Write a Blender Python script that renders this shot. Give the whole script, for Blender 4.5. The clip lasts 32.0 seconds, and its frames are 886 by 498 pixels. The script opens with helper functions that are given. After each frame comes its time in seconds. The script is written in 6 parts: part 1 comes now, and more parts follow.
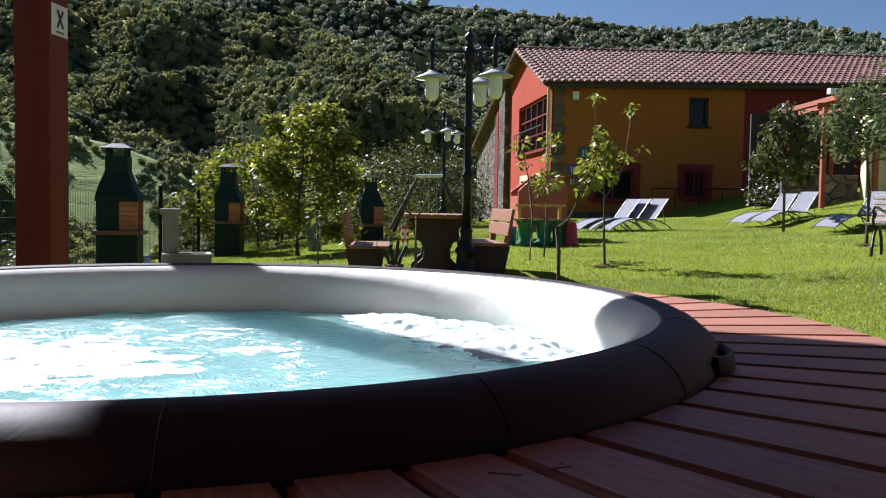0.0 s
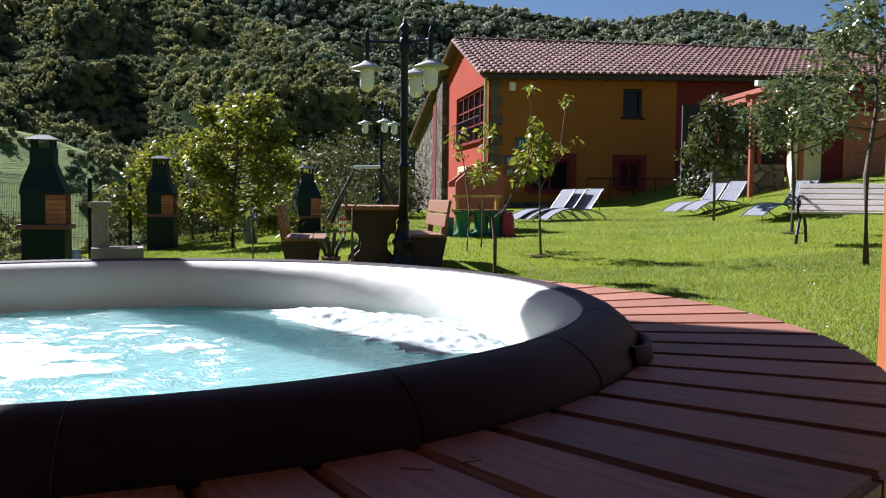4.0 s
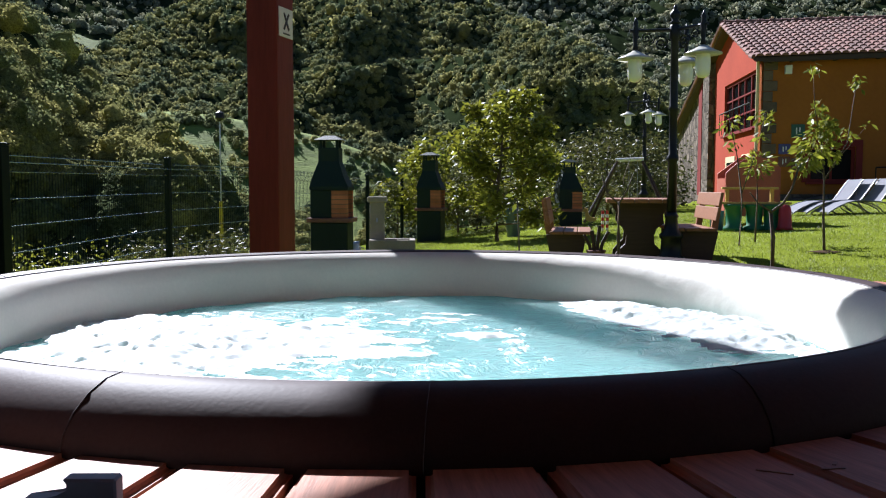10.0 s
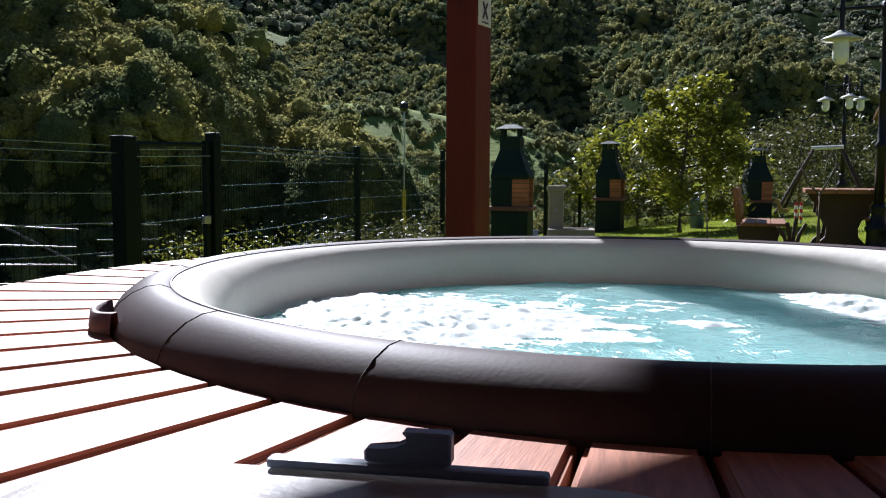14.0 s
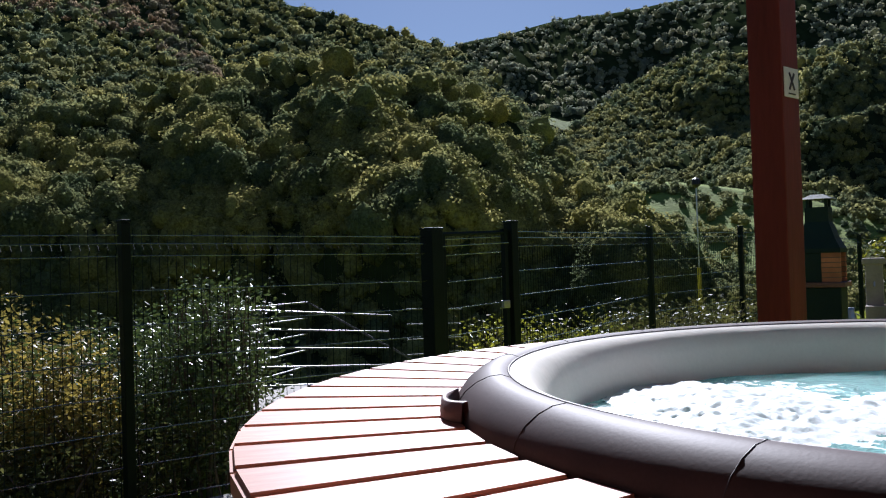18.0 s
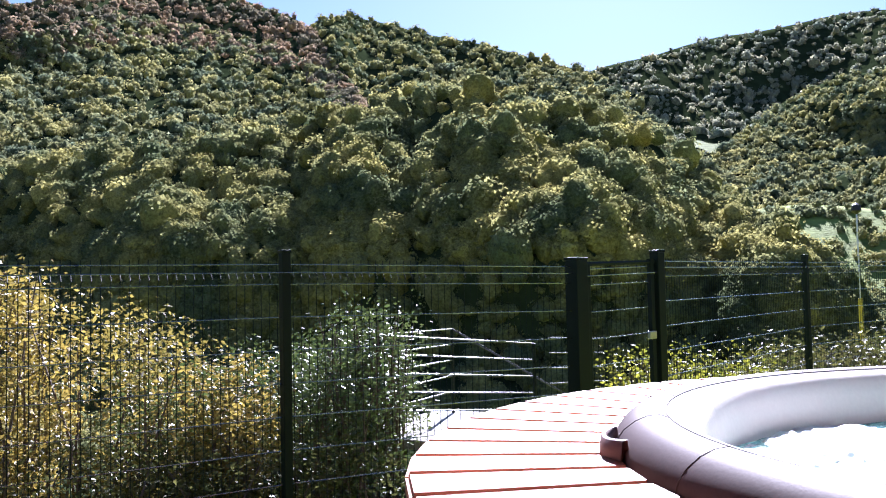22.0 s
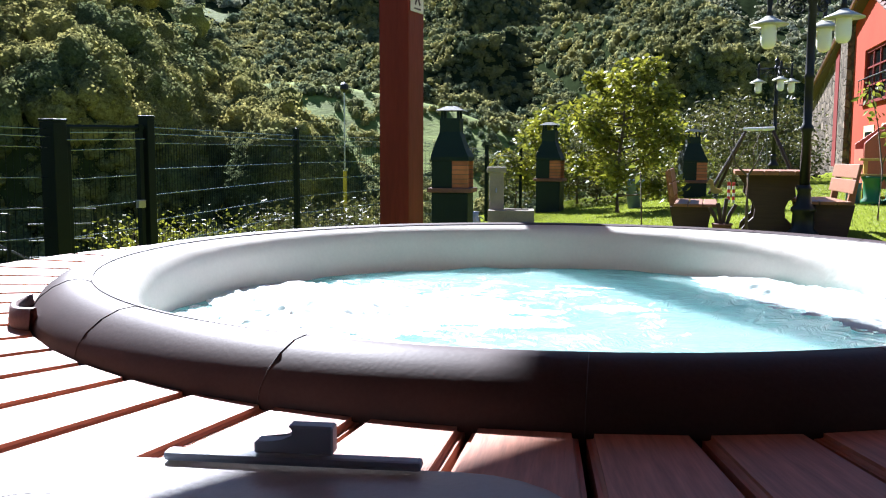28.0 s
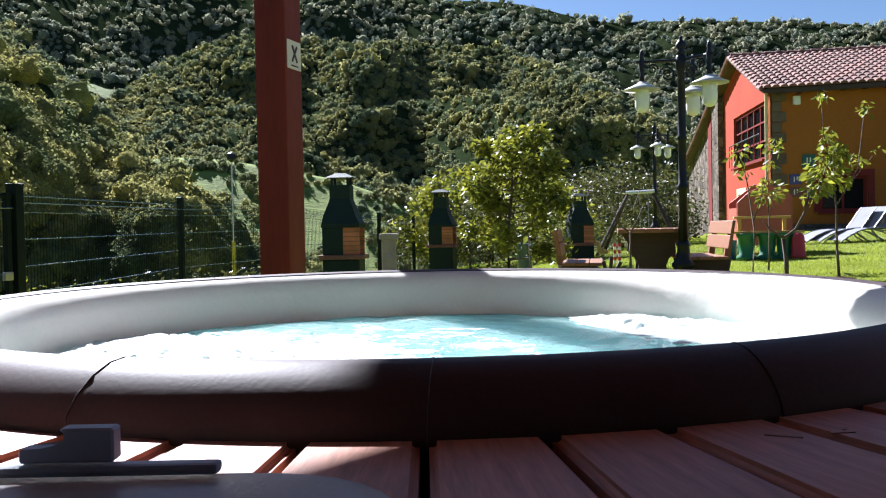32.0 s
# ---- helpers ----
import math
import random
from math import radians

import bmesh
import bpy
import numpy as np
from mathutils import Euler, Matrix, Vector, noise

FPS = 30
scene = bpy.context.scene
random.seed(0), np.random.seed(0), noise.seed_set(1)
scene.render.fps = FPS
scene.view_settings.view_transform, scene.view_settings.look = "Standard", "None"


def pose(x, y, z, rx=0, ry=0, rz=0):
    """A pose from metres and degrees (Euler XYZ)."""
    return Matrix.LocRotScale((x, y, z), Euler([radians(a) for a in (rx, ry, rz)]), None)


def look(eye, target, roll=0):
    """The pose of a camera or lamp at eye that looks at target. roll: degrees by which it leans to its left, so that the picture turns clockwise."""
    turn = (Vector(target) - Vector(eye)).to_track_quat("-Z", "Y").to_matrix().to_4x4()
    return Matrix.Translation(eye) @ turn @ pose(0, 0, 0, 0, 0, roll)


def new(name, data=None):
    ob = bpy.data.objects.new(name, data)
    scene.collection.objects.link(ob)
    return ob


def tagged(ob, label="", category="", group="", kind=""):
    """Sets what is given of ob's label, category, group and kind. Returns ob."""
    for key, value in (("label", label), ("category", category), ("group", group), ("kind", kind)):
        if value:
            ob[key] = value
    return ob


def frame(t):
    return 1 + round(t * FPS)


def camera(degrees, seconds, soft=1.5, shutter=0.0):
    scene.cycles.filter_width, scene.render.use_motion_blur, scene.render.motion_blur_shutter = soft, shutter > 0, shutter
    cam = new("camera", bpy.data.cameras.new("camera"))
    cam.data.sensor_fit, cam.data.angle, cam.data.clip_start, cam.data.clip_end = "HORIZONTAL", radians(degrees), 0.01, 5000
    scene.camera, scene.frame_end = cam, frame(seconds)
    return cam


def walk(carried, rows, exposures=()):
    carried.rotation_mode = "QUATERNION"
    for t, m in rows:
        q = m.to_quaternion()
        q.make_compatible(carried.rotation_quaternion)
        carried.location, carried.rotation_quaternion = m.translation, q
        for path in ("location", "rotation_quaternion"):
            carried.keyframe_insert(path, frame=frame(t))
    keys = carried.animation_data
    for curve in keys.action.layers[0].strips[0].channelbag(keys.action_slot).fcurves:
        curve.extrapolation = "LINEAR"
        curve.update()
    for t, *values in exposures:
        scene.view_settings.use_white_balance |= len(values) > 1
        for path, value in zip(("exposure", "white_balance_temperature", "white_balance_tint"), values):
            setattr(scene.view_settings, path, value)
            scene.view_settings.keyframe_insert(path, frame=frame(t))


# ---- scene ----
EXPOSURES = [(0.0, 1.29, 5500, 16), (5.0, 1.29, 5500, 16), (7.0, 1.29, 5500, 16), (13.0, 1.22, 5500, 16), (14.0, 1.05, 5500, 16), (14.5, 0.98, 5500, 16), (16.5, 0.79, 5500, 16), (18.0, 0.99, 5450, 18), (19.5, 1.72, 5550, 18), (20.5, 2.04, 5500, 21), (21.5, 2.39, 5300, 30), (23.0, 2.64, 5300, 30), (24.0, 2.70, 5250, 28), (25.0, 2.62, 5250, 26), (25.5, 2.54, 5250, 26), (27.5, 2.09, 5500, 18), (28.5, 1.99, 5500, 16), (30.0, 1.79, 5500, 16), (32.0, 1.84, 5500, 16)]
cam = camera(54.38, 32.0, soft=1.15)
PATH = [
    (0, (0.082, 0.066, 0.234), (0.1083, 2.0637, 0.1332), 0.95),
    (0.5, (0.087, 0.060, 0.237), (0.1345, 2.0561, 0.1295), 0.97),
    (1, (0.091, 0.053, 0.241), (0.1735, 2.0481, 0.1305), 0.85),
    (1.5, (0.099, 0.065, 0.238), (0.2090, 2.0584, 0.1266), 0.80),
    (2, (0.107, 0.076, 0.235), (0.2383, 2.0686, 0.1191), 1.05),
    (2.5, (0.109, 0.082, 0.233), (0.2571, 2.0732, 0.1175), 1.21),
    (4.5, (0.109, 0.063, 0.243), (0.2757, 2.0519, 0.1177), 0.50),
    (5, (0.105, 0.064, 0.247), (0.2155, 2.0548, 0.0868), -0.36),
    (5.5, (0.092, 0.062, 0.248), (0.1542, 2.0528, 0.0713), -0.49),
    (6, (0.079, 0.059, 0.249), (0.0755, 2.0507, 0.0684), -0.44),
    (6.5, (0.069, 0.059, 0.248), (0.0132, 2.0503, 0.0720), -0.32),
    (7, (0.059, 0.059, 0.247), (-0.0672, 2.0470, 0.0692), -0.29),
    (7.5, (0.063, 0.054, 0.240), (-0.1284, 2.0373, 0.0642), -0.52),
    (8, (0.068, 0.050, 0.233), (-0.1869, 2.0263, 0.0633), -0.78),
    (8.5, (0.052, 0.056, 0.236), (-0.2538, 2.0261, 0.0774), -0.64),
    (9, (0.036, 0.062, 0.238), (-0.3109, 2.0262, 0.0892), -0.40),
    (9.5, (0.032, 0.058, 0.238), (-0.3583, 2.0148, 0.0969), -0.18),
    (10, (0.027, 0.054, 0.238), (-0.3948, 2.0046, 0.0995), 0.06),
    (10.5, (0.014, 0.050, 0.238), (-0.4410, 1.9933, 0.1060), 0.11),
    (11, (0.002, 0.046, 0.238), (-0.4893, 1.9806, 0.1080), 0.38),
    (11.5, (-0.008, 0.041, 0.237), (-0.5365, 1.9651, 0.1065), 0.27),
    (12, (-0.017, 0.035, 0.236), (-0.5918, 1.9465, 0.1068), -0.00),
    (12.5, (-0.024, 0.025, 0.235), (-0.6526, 1.9193, 0.1052), -0.37),
    (13, (-0.032, 0.015, 0.234), (-0.7136, 1.8899, 0.0960), -0.29),
    (13.5, (-0.048, 0.015, 0.230), (-0.7775, 1.8710, 0.0801), 0.17),
    (14, (-0.065, 0.015, 0.226), (-0.8632, 1.8410, 0.0626), 0.27),
    (14.5, (-0.073, 0.012, 0.221), (-0.9686, 1.7912, 0.0452), -0.16),
    (16.5, (-0.100, -0.033, 0.226), (-1.2862, 1.5713, 0.0955), -0.97),
    (17, (-0.103, -0.036, 0.234), (-1.3514, 1.5247, 0.1651), -1.44),
    (17.5, (-0.106, -0.045, 0.240), (-1.4071, 1.4740, 0.2249), -1.63),
    (18, (-0.108, -0.053, 0.247), (-1.4565, 1.4242, 0.2782), -1.80),
    (18.5, (-0.107, -0.063, 0.256), (-1.4928, 1.3767, 0.3421), -2.23),
    (19, (-0.106, -0.073, 0.264), (-1.5227, 1.3309, 0.4141), -2.67),
    (19.5, (-0.106, -0.083, 0.262), (-1.5529, 1.2820, 0.4636), -2.67),
    (20, (-0.105, -0.094, 0.260), (-1.5966, 1.2269, 0.4351), -2.11),
    (20.5, (-0.096, -0.104, 0.264), (-1.6269, 1.1726, 0.4197), -1.62),
    (21, (-0.086, -0.115, 0.268), (-1.6501, 1.1244, 0.4016), -1.48),
    (21.5, (-0.078, -0.128, 0.272), (-1.6378, 1.1197, 0.3746), -1.63),
    (22, (-0.070, -0.141, 0.276), (-1.6355, 1.0999, 0.3742), -1.24),
    (22.5, (-0.072, -0.140, 0.277), (-1.6491, 1.0850, 0.3775), -1.03),
    (23, (-0.073, -0.139, 0.279), (-1.6565, 1.0783, 0.3754), -1.30),
    (23.5, (-0.074, -0.128, 0.276), (-1.6036, 1.1583, 0.3558), -1.10),
    (24, (-0.075, -0.116, 0.274), (-1.5163, 1.2700, 0.3167), -1.04),
    (24.5, (-0.066, -0.105, 0.273), (-1.4272, 1.3601, 0.2784), -0.94),
    (25, (-0.056, -0.093, 0.272), (-1.3025, 1.4697, 0.2182), -0.85),
    (25.5, (-0.047, -0.080, 0.267), (-1.1912, 1.5572, 0.1649), -0.75),
    (27.5, (-0.013, -0.031, 0.253), (-0.7799, 1.8054, 0.0518), 0.03),
    (28, (-0.002, -0.017, 0.251), (-0.6788, 1.8535, 0.0419), 0.20),
    (28.5, (0.018, -0.003, 0.247), (-0.5530, 1.9028, 0.0405), 0.07),
    (29, (0.037, 0.011, 0.243), (-0.4282, 1.9447, 0.0334), -0.43),
    (29.5, (0.045, 0.026, 0.236), (-0.3292, 1.9795, 0.0235), -1.14),
    (30, (0.054, 0.042, 0.229), (-0.2881, 2.0013, 0.0191), -1.24),
    (30.5, (0.045, 0.046, 0.218), (-0.3391, 2.0017, 0.0469), -1.46),
    (31, (0.037, 0.051, 0.206), (-0.3704, 2.0059, 0.0953), -1.11),
    (31.5, (0.037, 0.052, 0.192), (-0.3919, 2.0037, 0.1172), -1.14),
    (32, (0.038, 0.053, 0.178), (-0.4125, 2.0007, 0.1312), -1.14),
]
walk(cam, [(t, look(eye, target, roll)) for t, eye, target, roll in PATH], EXPOSURES)

# ---- light ----
SUN_AZ, SUN_EL = 40.0, 36.0          # degrees left of +y, degrees up
world = bpy.data.worlds.new("world")
scene.world = world
world.use_nodes = True
wn, wl = world.node_tree.nodes, world.node_tree.links
sky = wn.new("ShaderNodeTexSky")
sky.sky_type, sky.sun_disc = "NISHITA", False
sky.dust_density, sky.ozone_density = 0.25, 2.5
sky.sun_elevation, sky.sun_rotation = radians(SUN_EL), radians(-SUN_AZ)
wl.new(sky.outputs[0], wn["Background"].inputs[0])
wn["Background"].inputs[1].default_value = 0.028
sun_data = bpy.data.lights.new("sun", "SUN")
sun_data.energy, sun_data.angle, sun_data.color = 5.0, radians(0.53), (1.0, 0.95, 0.86)
sun = new("sun", sun_data)
sun_way = Vector((-math.sin(radians(SUN_AZ)) * math.cos(radians(SUN_EL)), math.cos(radians(SUN_AZ)) * math.cos(radians(SUN_EL)), math.sin(radians(SUN_EL))))
sun.matrix_world = look(sun_way * 50, (0, 0, 0))


# ---- materials ----
def mat(name, col, rough=0.7, metal=0.0, var=0.25, scale=4.0, col2=None, fine=60.0, bump=0.15, bump_scale=None, island=0.0, rnd=0.0, spec=0.5, stretch=(1, 1, 1), trans=0.0, bumpdist=0.01):
    """A node material: two scales of noise mixed between two colours, bump, and chance per island or object."""
    m = bpy.data.materials.new(name)
    m.use_nodes = True
    n, l = m.node_tree.nodes, m.node_tree.links
    bsdf = n["Principled BSDF"]
    col2 = col2 or tuple(c * (1 - var) for c in col)
    co = n.new("ShaderNodeTexCoord")
    mp = n.new("ShaderNodeMapping")
    mp.inputs["Scale"].default_value = stretch
    l.new(co.outputs["Object"], mp.inputs[0])
    big, small = n.new("ShaderNodeTexNoise"), n.new("ShaderNodeTexNoise")
    for tex, s in ((big, scale), (small, fine)):
        l.new(mp.outputs[0], tex.inputs["Vector"])
        tex.inputs["Scale"].default_value = s
        tex.inputs["Detail"].default_value = 6
    add = n.new("ShaderNodeMath")
    add.operation = "MULTIPLY_ADD"
    l.new(small.outputs[0], add.inputs[0])
    add.inputs[1].default_value = 0.6
    l.new(big.outputs[0], add.inputs[2])
    ramp = n.new("ShaderNodeMapRange")
    ramp.inputs[1].default_value, ramp.inputs[2].default_value = 0.55, 1.05
    l.new(add.outputs[0], ramp.inputs[0])
    mix = n.new("ShaderNodeMix")
    mix.data_type = "RGBA"
    mix.inputs[6].default_value, mix.inputs[7].default_value = (*col2, 1), (*col, 1)
    l.new(ramp.outputs[0], mix.inputs[0])
    out = mix.outputs[2]
    if island or rnd:
        hsv = n.new("ShaderNodeHueSaturation")
        src = n.new("ShaderNodeNewGeometry").outputs["Random Per Island"] if island else n.new("ShaderNodeObjectInfo").outputs["Random"]
        mr = n.new("ShaderNodeMapRange")
        amount = island or rnd
        mr.inputs[3].default_value, mr.inputs[4].default_value = 1 - amount, 1 + amount
        l.new(src, mr.inputs[0])
        l.new(mr.outputs[0], hsv.inputs["Value"])
        l.new(out, hsv.inputs["Color"])
        out = hsv.outputs[0]
    l.new(out, bsdf.inputs["Base Color"])
    bsdf.inputs["Roughness"].default_value, bsdf.inputs["Metallic"].default_value = rough, metal
    bsdf.inputs["Specular IOR Level"].default_value = spec
    if trans:
        tr = n.new("ShaderNodeBsdfTranslucent")
        l.new(out, tr.inputs[0])
        ms = n.new("ShaderNodeMixShader")
        ms.inputs[0].default_value = trans
        l.new(bsdf.outputs[0], ms.inputs[1])
        l.new(tr.outputs[0], ms.inputs[2])
        l.new(ms.outputs[0], n["Material Output"].inputs[0])
    if bump:
        bp = n.new("ShaderNodeBump")
        bp.inputs["Strength"].default_value, bp.inputs["Distance"].default_value = bump, bumpdist
        tex = small
        if bump_scale:
            tex = n.new("ShaderNodeTexNoise")
            tex.inputs["Scale"].default_value, tex.inputs["Detail"].default_value = bump_scale, 4
            l.new(mp.outputs[0], tex.inputs["Vector"])
        l.new(tex.outputs[0], bp.inputs["Height"])
        l.new(bp.outputs[0], bsdf.inputs["Normal"])
    return m


M_DECK = mat("deck_wood", (0.53, 0.24, 0.155), 0.5, spec=0.28, var=0.45, scale=3, fine=14, stretch=(2, 26, 4), bump=0.07, rnd=0.22)
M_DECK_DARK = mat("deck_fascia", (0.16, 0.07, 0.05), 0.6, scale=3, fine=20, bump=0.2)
M_RIM = mat("brown_leatherette", (0.072, 0.050, 0.049), 0.58, var=0.3, scale=6, fine=220, bump=0.1, bump_scale=170, spec=0.14, bumpdist=0.002)
M_CREAM = mat("cream_vinyl", (0.82, 0.785, 0.70), 0.5, var=0.1, scale=5, fine=120, bump=0.2, bump_scale=9, bumpdist=0.02)
M_SEAM = mat("dark_piping", (0.048, 0.034, 0.034), 0.5)
M_FOAM = mat("white_foam", (0.92, 0.94, 0.94), 0.6, var=0.06, scale=40, fine=200, bump=0.25, bumpdist=0.005, trans=0.35)
# light put into the post colours: red darkened for shade, orange brightened for sun
M_REDWOOD = mat("red_stained_timber", (0.19, 0.036, 0.021), 0.6, spec=0.25, var=0.4, scale=1.2, fine=8, stretch=(8, 8, 1), bump=0.15)
M_ORANGEWOOD = mat("orange_and_sunlit_timber", (0.50, 0.14, 0.04), 0.5, var=0.3, scale=1.2, fine=8, stretch=(8, 8, 1), bump=0.15)
M_LAWN = mat("lawn_soil", (0.20, 0.24, 0.028), 1.0, var=0.4, scale=0.8, fine=25, bump=0.5, bumpdist=0.03, spec=0.0)
M_BLADE = mat("grass_blades", (0.29, 0.345, 0.032), 0.6, var=0.45, scale=0.7, fine=9, bump=0, island=0.35, trans=0.45)
M_MEADOW = mat("meadow_grass", (0.21, 0.27, 0.06), 0.95, var=0.55, scale=0.05, fine=0.35, stretch=(1, 1, 5), bump=0.6, bump_scale=0.3, bumpdist=1.0, spec=0.1)
# near-black: shade under the crowns is put into the floor colour
M_SHADED_SOIL = mat("shaded_forest_floor", (0.030, 0.042, 0.018), 1.0, var=0.5, scale=0.05, fine=0.6, bump=0.5, bumpdist=0.5, spec=0.0)
M_BLACKMETAL = mat("black_painted_iron", (0.010, 0.011, 0.013), 0.42, scale=8, bump=0.1, spec=0.3)
M_GREENMETAL = mat("dark_green_fence_paint", (0.006, 0.013, 0.010), 0.5, spec=0.12, scale=8, bump=0.05)
M_STEEL = mat("galvanised_steel", (0.45, 0.46, 0.47), 0.3, 0.9, scale=20, bump=0.05)


# for the added walls that keep light out of the shelter
M_BLOCKER_WALL = mat("light_blocker_dark", (0.085, 0.07, 0.068), 0.7, var=0.3, scale=1.5, fine=10, stretch=(6, 6, 1), bump=0.2)


def rubble(name, lo, hi, joint, size):
    """Uneven stones with their own tone, set in recessed joints."""
    m = mat(name, hi, 0.95, col2=lo, scale=3, fine=30, bump=0.3, spec=0.05)
    n, l = m.node_tree.nodes, m.node_tree.links
    bsdf = n["Principled BSDF"]
    base = bsdf.inputs["Base Color"].links[0].from_socket
    co = n.new("ShaderNodeTexCoord")
    cell, edge = n.new("ShaderNodeTexVoronoi"), n.new("ShaderNodeTexVoronoi")
    edge.feature = "DISTANCE_TO_EDGE"
    for v in (cell, edge):
        v.inputs["Scale"].default_value = size
        l.new(co.outputs["Object"], v.inputs["Vector"])
    tone = n.new("ShaderNodeSeparateColor")
    l.new(cell.outputs["Color"], tone.inputs[0])
    rng = n.new("ShaderNodeMapRange")
    rng.inputs[3].default_value, rng.inputs[4].default_value = 0.5, 1.45
    l.new(tone.outputs[0], rng.inputs[0])
    hsv = n.new("ShaderNodeHueSaturation")
    l.new(base, hsv.inputs["Color"])
    l.new(rng.outputs[0], hsv.inputs["Value"])
    gap = n.new("ShaderNodeMapRange")
    gap.inputs[1].default_value, gap.inputs[2].default_value = 0.02, 0.09
    l.new(edge.outputs["Distance"], gap.inputs[0])
    mix = n.new("ShaderNodeMix")
    mix.data_type = "RGBA"
    mix.inputs[6].default_value = (*joint, 1)
    l.new(gap.outputs[0], mix.inputs[0])
    l.new(hsv.outputs[0], mix.inputs[7])
    l.new(mix.outputs[2], bsdf.inputs["Base Color"])
    bp = n.new("ShaderNodeBump")
    bp.inputs["Strength"].default_value, bp.inputs["Distance"].default_value = 0.9, 0.05
    l.new(gap.outputs[0], bp.inputs["Height"])
    l.new(bp.outputs[0], bsdf.inputs["Normal"])
    return m


def canopy(name, light, dark, patch, gap_grain, rise):
    """Leaf masses: patches of two greens, a tone for each crown, and leaf-sized mottling that is also relief and paints
    in the shade of gaps between leaves.
    """
    m = bpy.data.materials.new(name)
    m.use_nodes = True
    n, l = m.node_tree.nodes, m.node_tree.links
    bsdf = n["Principled BSDF"]
    bsdf.inputs["Roughness"].default_value, bsdf.inputs["Specular IOR Level"].default_value = 0.9, 0.0
    co = n.new("ShaderNodeTexCoord")
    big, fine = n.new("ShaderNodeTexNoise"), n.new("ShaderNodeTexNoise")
    for tex, s, d in ((big, patch, 3), (fine, gap_grain, 5)):
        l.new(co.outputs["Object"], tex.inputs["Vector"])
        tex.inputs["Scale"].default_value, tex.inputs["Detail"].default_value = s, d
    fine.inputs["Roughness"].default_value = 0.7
    pm = n.new("ShaderNodeMapRange")
    pm.inputs[1].default_value, pm.inputs[2].default_value = 0.38, 0.62
    l.new(big.outputs[0], pm.inputs[0])
    mix = n.new("ShaderNodeMix")
    mix.data_type = "RGBA"
    mix.inputs[6].default_value, mix.inputs[7].default_value = (*dark, 1), (*light, 1)
    l.new(pm.outputs[0], mix.inputs[0])
    rnd_ = n.new("ShaderNodeMapRange")
    rnd_.inputs[3].default_value, rnd_.inputs[4].default_value = 0.78, 1.22
    l.new(n.new("ShaderNodeNewGeometry").outputs["Random Per Island"], rnd_.inputs[0])
    # colour multiplier; its low end is painted shade in gaps between leaves
    gap_tone = n.new("ShaderNodeMapRange")
    gap_tone.inputs[1].default_value, gap_tone.inputs[2].default_value, gap_tone.inputs[3].default_value, gap_tone.inputs[4].default_value = 0.38, 0.62, 0.60, 1.30
    l.new(fine.outputs[0], gap_tone.inputs[0])
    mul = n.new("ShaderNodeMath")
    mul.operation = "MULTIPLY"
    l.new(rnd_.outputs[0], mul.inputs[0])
    l.new(gap_tone.outputs[0], mul.inputs[1])
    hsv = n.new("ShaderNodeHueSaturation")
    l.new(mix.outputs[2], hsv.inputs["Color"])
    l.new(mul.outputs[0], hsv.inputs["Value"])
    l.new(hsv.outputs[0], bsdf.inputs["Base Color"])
    bp = n.new("ShaderNodeBump")
    bp.inputs["Strength"].default_value, bp.inputs["Distance"].default_value = 0.8, rise
    l.new(fine.outputs[0], bp.inputs["Height"])
    l.new(bp.outputs[0], bsdf.inputs["Normal"])
    # light that comes through the leaves
    tr, ms = n.new("ShaderNodeBsdfTranslucent"), n.new("ShaderNodeMixShader")
    ms.inputs[0].default_value = 0.45
    l.new(hsv.outputs[0], tr.inputs[0])
    l.new(bsdf.outputs[0], ms.inputs[1])
    l.new(tr.outputs[0], ms.inputs[2])
    l.new(ms.outputs[0], n["Material Output"].inputs[0])
    return m


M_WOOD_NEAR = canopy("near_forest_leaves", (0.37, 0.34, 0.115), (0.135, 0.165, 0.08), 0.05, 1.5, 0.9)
# middle and far leaves carry some distance haze in their colour
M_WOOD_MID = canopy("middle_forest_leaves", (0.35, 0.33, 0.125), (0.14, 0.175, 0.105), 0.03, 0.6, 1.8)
M_WOOD_HAZED = canopy("far_leaves_with_haze", (0.38, 0.37, 0.23), (0.23, 0.265, 0.20), 0.012, 0.35, 3.0)
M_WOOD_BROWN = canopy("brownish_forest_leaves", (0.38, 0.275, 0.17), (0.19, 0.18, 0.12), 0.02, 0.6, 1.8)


# ---- mesh helpers ----
def mesh_ob(name, bm, material=None, parent=None, smooth=False):
    me = bpy.data.meshes.new(name)
    bm.to_mesh(me)
    bm.free()
    if material:
        me.materials.append(material)
    if smooth:
        me.polygons.foreach_set("use_smooth", [True] * len(me.polygons))
    ob = new(name, me)
    ob.parent = parent
    return ob


def part(name, bm, material, parent, label="", smooth=False):
    ob = mesh_ob(name, bm, material, parent, smooth)
    return tagged(ob, label) if label else ob


def thing(name, m, label, category, group="", kind=""):
    ob = new(name)
    ob.matrix_world = m
    ob.empty_display_size = 0.1
    return tagged(ob, label, category, group, kind)


def raw(name, verts, faces, material, parent=None, smooth=False):
    me = bpy.data.meshes.new(name)
    me.from_pydata(verts, [], faces)
    me.materials.append(material)
    if smooth:
        me.polygons.foreach_set("use_smooth", [True] * len(me.polygons))
    ob = new(name, me)
    ob.parent = parent
    return ob


